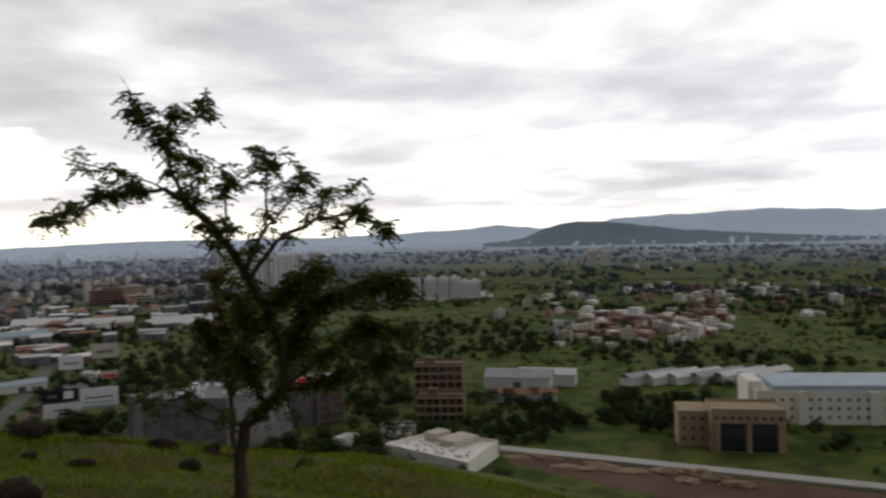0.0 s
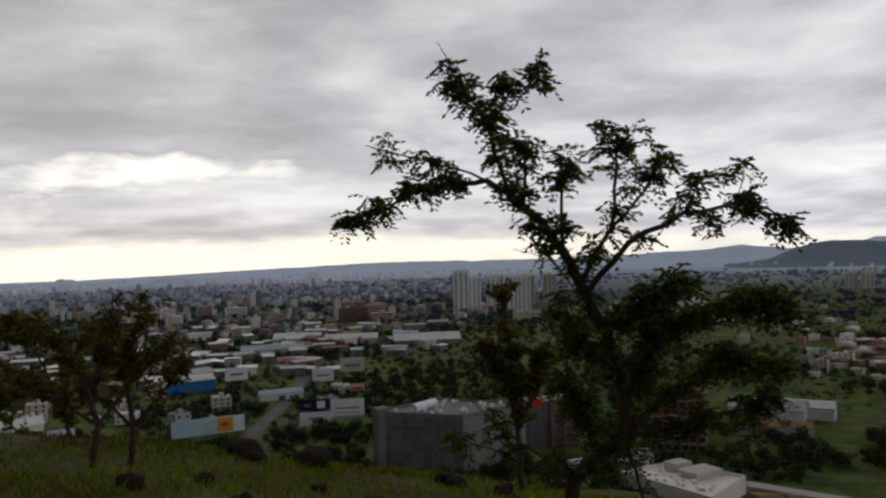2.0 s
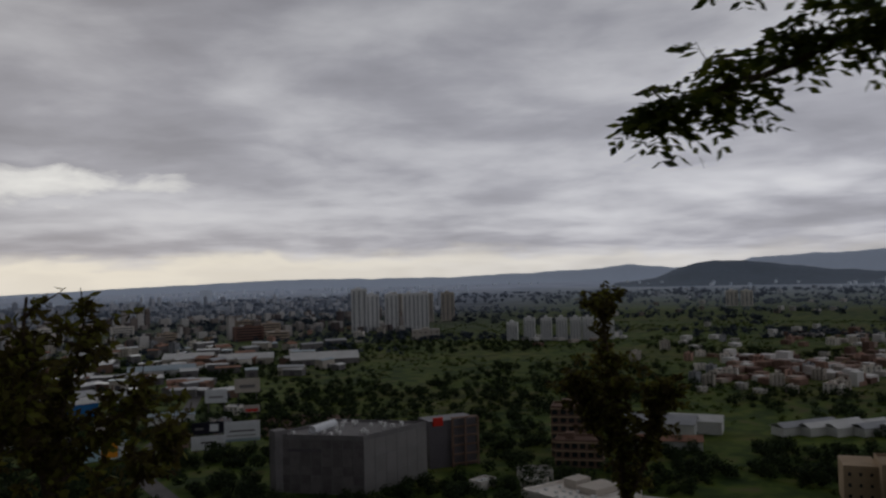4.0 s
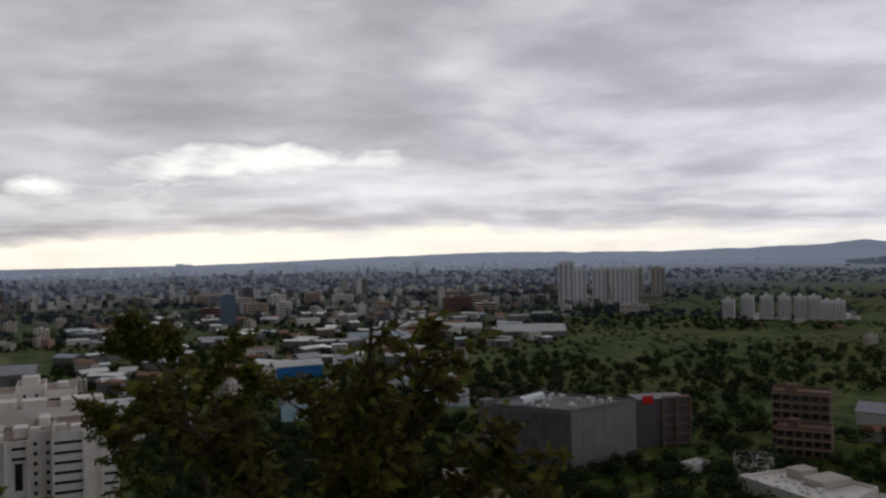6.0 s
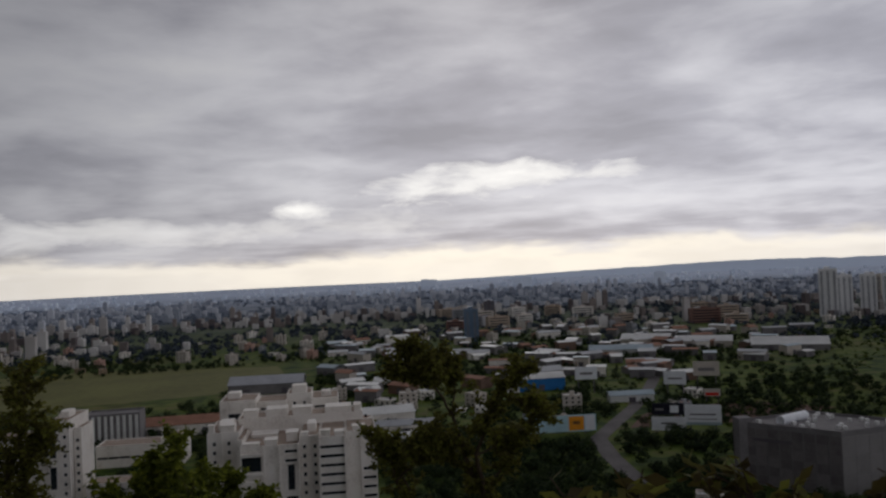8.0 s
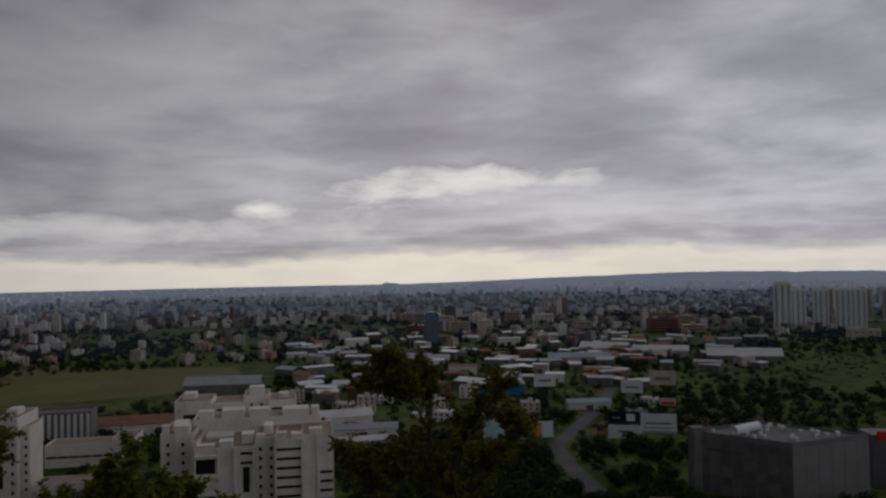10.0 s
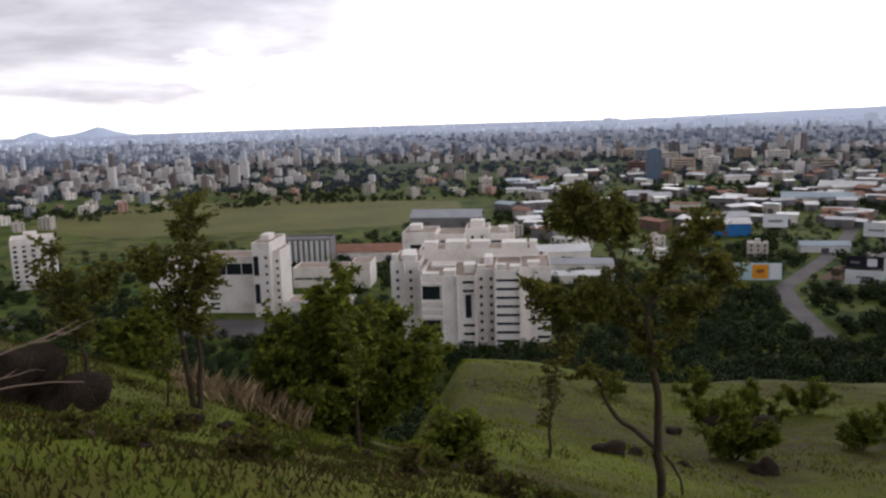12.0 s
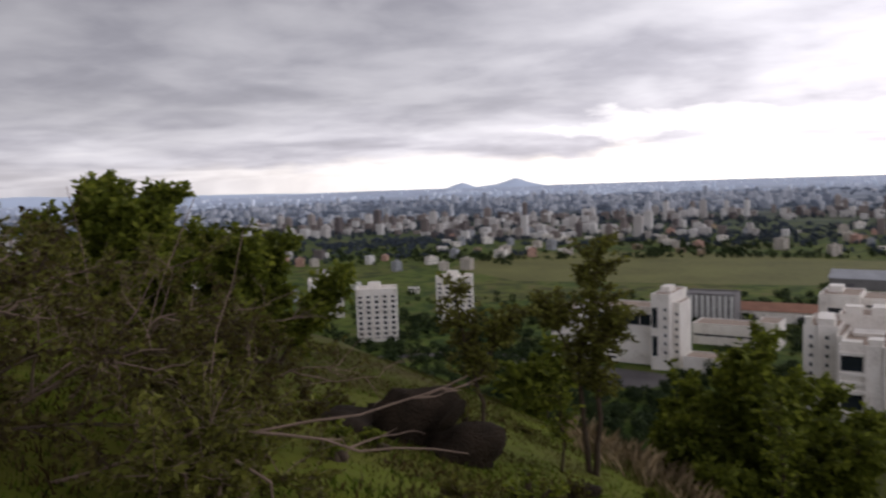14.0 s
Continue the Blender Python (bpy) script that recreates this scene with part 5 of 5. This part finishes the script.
# larger brick-red, ochre and cream blocks behind the sheds
M_BRICK = mat("red_brown_render", tones(0.20, 0.115, 0.095, 0.2), 0.1)
M_OCHRE = mat("ochre_render", tones(0.46, 0.37, 0.29, 0.15), 0.1)
mr = random.Random(31)
for k in range(30):
    az, d = mr.uniform(-27, -7), mr.uniform(1030, 1340)
    x, y = polar(az, d)
    if not free(x, y, 30):
        continue
    w, fl = mr.uniform(18, 44), mr.choice([3, 4, 4, 5])
    wall, tint = mr.choice([(M_BRICK, "red-brown"), (M_OCHRE, "ochre"), (M_CREAM, "cream"), (M_OCHRE, "ochre"), (M_WHITE, "white"), (M_GREYW, "grey")])
    building("midrise_block", x, y, w, mr.uniform(12, 20), fl * 3.4, wall, tint + " mid-rise block with dark window bands", az + mr.uniform(-25, 25), fl, 1, win=(w * 0.86, 1.3), roof=mr.choice([M_ROOFG, M_ROOFR, M_ROOFW]), group="mid-rise blocks")

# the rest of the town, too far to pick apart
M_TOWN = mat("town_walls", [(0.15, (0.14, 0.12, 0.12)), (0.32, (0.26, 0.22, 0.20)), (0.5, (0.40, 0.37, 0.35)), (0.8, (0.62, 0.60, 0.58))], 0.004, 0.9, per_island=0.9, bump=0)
# haze is put into the mid walls' blue; far walls also emit faintly
M_TOWNMID = mat("haze_blue_mid_walls", [(0.15, (0.28, 0.31, 0.365)), (0.45, (0.40, 0.43, 0.48)), (0.8, (0.58, 0.60, 0.64))], 0.003, 0.9, per_island=0.85, bump=0)
M_TOWNFAR = distant(mat("haze_glow_far_walls", [(0.15, (0.42, 0.48, 0.58)), (0.45, (0.52, 0.58, 0.67)), (0.8, (0.72, 0.76, 0.82))], 0.002, 0.9, per_island=0.7, bump=0), 0.10)


def town(name, label, zones, material, seed):
    r = random.Random(seed)
    items = []
    for a0, a1, d0, d1, n, h0, h1 in zones:
        for _ in range(n):
            az, d = r.uniform(a0, a1), math.sqrt(r.uniform(d0 * d0, d1 * d1))
            x, y = polar(az, d)
            if noise.noise(Vector((x * 0.003, y * 0.003, 3))) < -0.16:
                continue
            tall = r.random() < 0.12
            h = r.uniform(h0, h1) * (2.0 if tall else 1)
            h = min(h, max(4.0, (85 - 0.0185 * d) * r.uniform(0.75, 1.0)))
            w, e = r.uniform(5, 13), r.uniform(5, 11)
            items.append((x - w / 2, y - e / 2, -0.5, x + w / 2, y + e / 2, h))
            if h > 14:
                items.append((x - w / 6, y - e / 6, h, x + w / 6, y + e / 6, h + 3))
    tagged(new(name, boxes(name, items, material)), label, "town", kind="stuff")


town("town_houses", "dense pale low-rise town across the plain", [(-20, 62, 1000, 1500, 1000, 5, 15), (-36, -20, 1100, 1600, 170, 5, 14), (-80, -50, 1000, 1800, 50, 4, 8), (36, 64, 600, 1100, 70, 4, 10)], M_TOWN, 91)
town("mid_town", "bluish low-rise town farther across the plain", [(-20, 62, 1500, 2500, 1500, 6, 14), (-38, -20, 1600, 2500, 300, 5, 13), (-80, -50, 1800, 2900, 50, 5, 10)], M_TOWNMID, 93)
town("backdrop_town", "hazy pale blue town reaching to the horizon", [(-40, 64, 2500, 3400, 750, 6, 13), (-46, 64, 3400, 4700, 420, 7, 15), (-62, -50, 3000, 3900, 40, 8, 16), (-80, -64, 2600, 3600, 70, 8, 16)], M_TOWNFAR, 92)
M_HAMLET = mat("hamlet_walls", [(0.2, (0.16, 0.10, 0.08)), (0.4, (0.34, 0.21, 0.16)), (0.55, (0.46, 0.40, 0.36)), (0.8, (0.72, 0.70, 0.68))], 0.01, 0.9, per_island=0.95, bump=0)
town("hamlet", "small village of pinkish and white huts among trees", [(-67, -57, 600, 760, 110, 2.5, 5), (-76, -60, 760, 1050, 60, 2.5, 5), (-58, -44, 700, 1000, 24, 2.5, 4.5)], M_HAMLET, 94)
# these high-rises share the far walls' haze colour and emission
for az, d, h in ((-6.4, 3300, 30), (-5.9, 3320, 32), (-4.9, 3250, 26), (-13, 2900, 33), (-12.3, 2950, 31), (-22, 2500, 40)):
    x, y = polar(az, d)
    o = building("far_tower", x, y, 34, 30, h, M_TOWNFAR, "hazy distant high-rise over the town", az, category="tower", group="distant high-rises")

# ---- trees of the plain ----


def clump_mesh(name, count, leaf_size, w, h, trunk_h, seed, material):
    """A rough far tree: trunk and a crown of many leaf clumps."""
    r = random.Random(seed)
    s = Soup()
    for _ in range(count):
        while True:
            p = Vector((r.uniform(-1, 1), r.uniform(-1, 1), r.uniform(-1, 1)))
            if 0.35 < p.length < 1.0:
                break
        k = 1 + 0.35 * noise.noise(p * 1.6 + Vector((seed, 0, 0)))
        q = Vector((p.x * w / 2 * k, p.y * w / 2 * k, trunk_h + h / 2 + p.z * h / 2 * k))
        n = (p + Vector((r.uniform(-0.7, 0.7), r.uniform(-0.7, 0.7), r.uniform(-0.3, 0.9)))).normalized()
        a = n.cross(Vector((0.2, 0.3, 1))).normalized() * leaf_size * r.uniform(0.6, 1.3)
        b = n.cross(a).normalized() * leaf_size * r.uniform(0.5, 1.1)
        s.add([q - a, q - b * 0.7, q + a, q + b], [(0, 1, 2, 3)])
    return np.array([tuple(x) for x in s.v]), np.array(s.f)


def quads(name, verts, faces, material):
    """A mesh from arrays of vertices and quads."""
    me = bpy.data.meshes.new(name)
    me.vertices.add(len(verts))
    me.vertices.foreach_set("co", np.asarray(verts, np.float32).ravel())
    me.loops.add(faces.size)
    me.loops.foreach_set("vertex_index", faces.astype(np.int32).ravel())
    me.polygons.add(len(faces))
    me.polygons.foreach_set("loop_start", np.arange(0, faces.size, faces.shape[1], dtype=np.int32))
    me.update(calc_edges=True)
    me.materials.append(material)
    return me


def wood(name, label, places, kinds, material):
    vs, fs, b = [], [], 0
    for x, y, z, k, s, a in places:
        v, f = kinds[k % len(kinds)]
        c, sn = math.cos(a), math.sin(a)
        w = np.stack([(v[:, 0] * c - v[:, 1] * sn) * s + x, (v[:, 0] * sn + v[:, 1] * c) * s + y, v[:, 2] * s + z], 1)
        vs.append(w)
        fs.append(f + b)
        b += len(v)
    ob = new(name, quads(name, np.concatenate(vs), np.concatenate(fs), material))
    tagged(ob, label, "trees", kind="stuff")


NEARK = [clump_mesh("n", 260, 0.5, 7, 6.5, 1.0, 40 + k, M_CROWN) for k in range(5)]
MIDK = [clump_mesh("m", 90, 0.85, 8, 6.5, 0.5, 50 + k, M_CROWN) for k in range(6)]
FARK = [clump_mesh("f", 26, 1.9, 10, 7, 0.3, 60 + k, M_CROWN) for k in range(6)]
fr = random.Random(123)
KEEP_OUT = [(-50, 12, 281, 362), (-162, -98, 330, 358), (-114, -72, 384, 406), (140, 205, 258, 302), (198, 232, 168, 214), (205, 290, 0, 178), (280, 325, 95, 140), (330, 425, 45, 150), (-160, -100, 296, 330), (84, 185, 372, 393), (250, 285, 222, 270), (208, 232, 258, 284)]


def clear(x, y, pad=2):
    for (ax, ay), (bx, by) in zip(ROAD_LINE, ROAD_LINE[1:]):
        f = min(max(((x - ax) * (bx - ax) + (y - ay) * (by - ay)) / ((bx - ax) ** 2 + (by - ay) ** 2), 0), 1)
        if math.hypot(x - ax - f * (bx - ax), y - ay - f * (by - ay)) < 7:
            return False
    return not any(a - pad < x < b + pad and c - pad < y < d + pad for a, b, c, d in KEEP_OUT)


near_places, mid_places, far_places = [], [], []
for _ in range(4600):
    az, d = fr.uniform(-80, 62), fr.uniform(130, 400)
    x, y = polar(az, d)
    z = float(height(x, y))
    thin = az > 14 and d > 200 and fr.random() < 0.6
    if clear(x, y) and z < 34 and not thin and (d < 270 or noise.noise(Vector((x * 0.02, y * 0.02, 0))) > (-0.3 if -52 < az < 6 and d < 350 else -0.1)) and not (az < -62 and d < 262):
        near_places.append((x, y, z - 0.3, fr.randint(0, 9), fr.uniform(0.4, 1.05), fr.uniform(0, 6.3)))
for _ in range(26000):
    az = fr.uniform(-84, 64)
    d = math.sqrt(fr.uniform(320 ** 2, 2700 ** 2)) if fr.random() < 0.6 else fr.uniform(320, 1100)
    x, y = polar(az, d)
    open_grass = az > 2 and 480 < d < 780
    dens = noise.noise(Vector((x * 0.006, y * 0.006, 7))) + 0.6 * noise.noise(Vector((x * 0.025, y * 0.025, 2)))
    if not clear(x, y) or dens < (0.42 if open_grass else -0.05 if d > 900 else -0.02) or (d > 900 and fr.random() < 0.25):
        continue
    row = (x, y, -0.3, fr.randint(0, 11), fr.uniform(0.3, 0.95) * (1 if d < 1200 else 1.3), fr.uniform(0, 6.3))
    (mid_places if d < 950 else far_places).append(row)
for _ in range(11000):
    az, d = fr.uniform(-36, 64), math.sqrt(fr.uniform(820 ** 2, 2300 ** 2))
    x, y = polar(az, d)
    if noise.noise(Vector((x * 0.008, y * 0.008, 11))) > -0.15 and d < 1900:
        far_places.append((x, y, -0.3, fr.randint(0, 11), fr.uniform(0.45, 0.95), fr.uniform(0, 6.3)))
for _ in range(1900):
    az, d = fr.uniform(-34, 36), fr.uniform(225, 345)
    x, y = polar(az, d)
    if clear(x, y, 1):
        near_places.append((x, y, float(height(x, y)) - 0.3, fr.randint(0, 9), fr.uniform(0.35, 0.75), fr.uniform(0, 6.3)))
for _ in range(2200):
    az, d = fr.uniform(-34, 40), fr.uniform(360, 860)
    x, y = polar(az, d)
    if clear(x, y, 1) and not (az > 2 and 560 < d < 780):
        mid_places.append((x, y, -0.3, fr.randint(0, 11), fr.uniform(0.25, 0.7), fr.uniform(0, 6.3)))
# a hedge along the raised road
for k in range(150):
    y = fr.uniform(12, 200)
    x = float(np.interp(y, [10, 63, 105, 142, 160, 185, 205], [292, 276, 263, 252, 246, 238, 228])) + fr.uniform(7, 17)
    if clear(x, y, 0):
        near_places.append((x, y, -0.3, fr.randint(0, 9), fr.uniform(0.22, 0.5), fr.uniform(0, 6.3)))
# low scrub over the open country
scrub_places = []
for _ in range(15000):
    az, d = fr.uniform(-84, -14), math.sqrt(fr.uniform(250 ** 2, 1250 ** 2))
    x, y = polar(az, d)
    if clear(x, y, 1) and noise.noise(Vector((x * 0.012, y * 0.012, 21))) + 0.5 * noise.noise(Vector((x * 0.05, y * 0.05, 4))) > -0.08 and not (az < -62 and d < 262) and not (az > -32 and d > 600):
        scrub_places.append((x, y, -0.2, fr.randint(0, 11), fr.uniform(0.12, 0.42), fr.uniform(0, 6.3)))
M_SCRUB = mat("light_green_scrub", [(0.25, (0.022, 0.040, 0.010)), (0.5, (0.060, 0.090, 0.016)), (0.75, (0.12, 0.15, 0.028))], 0.08, 0.9, per_island=0.5, bump=0)
SCRUBK = [clump_mesh("s", 22, 1.7, 9, 5.0, 0.2, 90 + k, M_SCRUB) for k in range(6)]
wood("scrub", "low light green scrub over the open fields", scrub_places, SCRUBK, M_SCRUB)
wood("foot_trees", "dark green trees along the hill's foot", near_places, NEARK, M_CROWN)
wood("plain_trees", "scattered dark green trees over the plain", mid_places, MIDK, M_CROWN)
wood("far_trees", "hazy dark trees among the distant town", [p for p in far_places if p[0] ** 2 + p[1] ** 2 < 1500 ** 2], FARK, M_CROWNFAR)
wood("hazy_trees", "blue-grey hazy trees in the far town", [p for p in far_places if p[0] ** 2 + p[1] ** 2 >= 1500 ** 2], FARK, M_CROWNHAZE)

# ---- soil heaps on the lot ----
M_HEAP = mat("tan_dug_soil", tones(0.30, 0.21, 0.14, 0.3), 0.3, 0.95, bump=0.6)


def soil_heap(x, y, w, d, h, seed):
    bm = bmesh.new()
    bmesh.ops.create_icosphere(bm, subdivisions=3, radius=1.0)
    off = Vector((seed * 7.1, seed * 3.3, 0))
    for v in bm.verts:
        k = 1 + 0.45 * noise.noise(v.co * 1.3 + off) + 0.2 * noise.noise(v.co * 3.1 + off)
        v.co = Vector((v.co.x * k * w, v.co.y * k * d, max(v.co.z, -0.1) * k * h))
    me = bpy.data.meshes.new("soil_heap")
    bm.to_mesh(me)
    bm.free()
    me.materials.append(M_HEAP)
    ob = new("soil_heap", me)
    ob.matrix_world = pose(x, y, 0.12, 0, 0, -70)
    return tagged(ob, "tan heap of dug soil beside the raised road", "soil heap", "soil heaps")


sr = random.Random(8)
for k in range(16):
    y = sr.uniform(95, 176)
    x = float(np.interp(y, [63, 105, 142, 160, 185], [276, 263, 252, 246, 238])) - sr.uniform(5.5, 15)
    soil_heap(x, y, sr.uniform(2.5, 8), sr.uniform(1.5, 3.2), sr.uniform(0.7, 2.0), k)

# ---- rocks on the shelf and the slope ----
for k, (x, y, s) in enumerate([(1.0, 0.85, 0.16), (1.75, 1.5, 0.1), (1.8, 0.6, 0.1), (2.6, 3.0, 0.22), (3.4, 3.1, 0.26), (3.3, 1.25, 0.12), (1.9, -0.7, 0.22), (4.8, 2.3, 0.2), (5.3, 1.9, 0.16), (2.9, 1.7, 0.1), (4.4, 0.9, 0.14)]):
    rock(x, y, (s, s * 0.8, s * 0.6), "small dark basalt rock in the grass", 20 + k)
for k, (x, y, s) in enumerate([(2.6, 25, 0.5), (8.9, 30.5, 0.6), (7, 38, 0.5), (3.6, 26.5, 0.3), (5.5, 28, 0.25), (-2.4, 7.6, 0.12), (-3.3, 8.9, 0.12), (-3.05, 9.1, 0.1), (-1.6, 9.3, 0.1), (-0.8, 10.5, 0.12), (10, 42, 0.8), (12, 41, 0.9)]):
    rock(x, y, (s, s * 0.8, s * 0.6), "dark basalt rock on the slope", 40 + k)

# bushes and small trees lower down
for k, (x, y, w, h) in enumerate([(9.5, 43, 3.0, 1.8), (13, 45, 4, 2.6), (16, 47, 3.5, 2.4), (11, 52, 3, 2.2), (5, 50, 2.2, 1.6), (18, 40, 3, 2.2), (14.5, 36, 2.6, 1.8), (-6.6, 14.5, 1.4, 1.1), (-1.2, 16.0, 1.2, 0.9)]):
    plant("bush", x, y, "rounded green bush on the grassy slope", bush_limbs(w, h, 8, 80 + k), 80 + k, 22, 0.45, 12, 0.16, M_LEAFDARK, "bush", group="slope bushes")

# ---- grass ----


def tufts(name, label, count, region, blade, width, seed, material, keep=None):
    """Blades of grass over a region, leaning at random."""
    r = np.random.RandomState(seed)
    x0, x1, y0, y1 = region
    x, y = r.uniform(x0, x1, count), r.uniform(y0, y1, count)
    patch = np.sin(x * 2.1 + np.sin(y * 1.7) * 1.5) * np.sin(y * 2.3 + np.sin(x * 1.3)) + r.uniform(-0.9, 0.9, count)
    ok = patch > -0.55
    if keep is not None:
        ok &= keep(x, y)
    x, y = x[ok], y[ok]
    n = len(x)
    z = height(x, y) - 0.02
    a = r.uniform(0, 2 * math.pi, n)
    ln = blade * r.uniform(0.4, 1.3, n)
    lean = r.uniform(0.1, 0.8, n) * ln
    la = r.uniform(0, 2 * math.pi, n)
    dx, dy = np.cos(a) * width / 2, np.sin(a) * width / 2
    tx, ty = np.cos(la) * lean, np.sin(la) * lean
    v = np.stack([np.stack([x - dx, y - dy, z], 1), np.stack([x + dx, y + dy, z], 1),
                  np.stack([x + dx * 0.4 + tx * 0.5, y + dy * 0.4 + ty * 0.5, z + ln * 0.62], 1), np.stack([x + tx, y + ty, z + ln * 0.9], 1)], 1).reshape(-1, 3)
    f = np.arange(n * 4).reshape(-1, 4)
    tagged(new(name, quads(name, v, f, material)), label, "grass", kind="stuff")


M_SLOPE = mat("patchy_grass_blade", [(0.36, (0.045, 0.026, 0.013)), (0.46, (0.062, 0.046, 0.014)), (0.53, (0.055, 0.082, 0.007)), (0.66, (0.085, 0.135, 0.009)), (0.8, (0.13, 0.145, 0.018))], 0.45, 0.75, per_island=0.22, bump=0, thin=0.4)
M_STRAW = mat("dry_straw", tones(0.26, 0.19, 0.11, 0.3), 2.0, 0.8, per_island=0.5, bump=0)
tufts("shelf_grass", "short bright green grass on the hill's shelf", 110000, (-2.0, 9.5, -4.5, 6.5), 0.085, 0.010, 1, M_GRASS, lambda x, y: y < 2.2 + 0.9 * np.clip(x, 0, 4))
tufts("slope_grass", "green grass on the falling slope", 190000, (-9, 7, 2.6, 18), 0.055, 0.012, 2, M_SLOPE)
tufts("terrace_grass", "green grass over the lower terrace", 110000, (-8, 24, 17, 62), 0.13, 0.022, 3, M_GRASS)
tufts("dry_grass", "tall dry straw-coloured grass on the slope", 7000, (-7.5, -1.0, 9.6, 17), 0.36, 0.007, 4, M_STRAW, lambda x, y: (np.sin(x * 1.1 + 0.5) + np.sin(y * 0.9 + x)) > 0.7)
M_WEED = mat("brown_green_weed", [(0.2, (0.04, 0.024, 0.012)), (0.45, (0.075, 0.05, 0.019)), (0.7, (0.05, 0.078, 0.009)), (0.85, (0.09, 0.12, 0.014))], 0.8, 0.8, per_island=0.5, bump=0, thin=0.3)
tufts("slope_weeds", "low brown and green weeds on the slope", 80000, (-9, 6, 2.8, 15), 0.075, 0.024, 5, M_WEED, lambda x, y: np.sin(x * 1.7 + 2) * np.sin(y * 1.3 + x * 0.6) > -0.2)
tufts("shelf_weeds", "low dark weeds on the shelf", 14000, (-1.5, 8.5, -4, 5.5), 0.06, 0.02, 6, M_WEED, lambda x, y: np.sin(x * 1.9 + 1) * np.sin(y * 1.6 + x) > 0.3)
tufts("terrace_weeds", "brown weeds and scrub on the terrace", 26000, (-4, 24, 18, 62), 0.17, 0.05, 7, M_WEED, lambda x, y: np.sin(x * 0.5 + 2) * np.sin(y * 0.33 + x * 0.3) > 0.35)

# leafy weeds and dry clumps standing out of the grass
wd = random.Random(9)
for k in range(46):
    x, y = wd.uniform(-6.2, 1.4), wd.uniform(5.2, 13.5)
    if (x + 4.5) ** 2 + (y - 8.2) ** 2 < 0.6:
        continue
    h = wd.uniform(0.1, 0.3)
    plant("weed", x, y, ("low leafy green weed on the grassy slope", "dry brown weed clump on the grassy slope")[k % 2], bush_limbs(h * 1.6, h, 5, 200 + k), 200 + k, 5, h * 0.45, 5, 0.05,
          M_LEAFDARK if k % 2 == 0 else M_LEAFDRY, "weed", sink=0.03, group="slope weeds", twig=0.002)
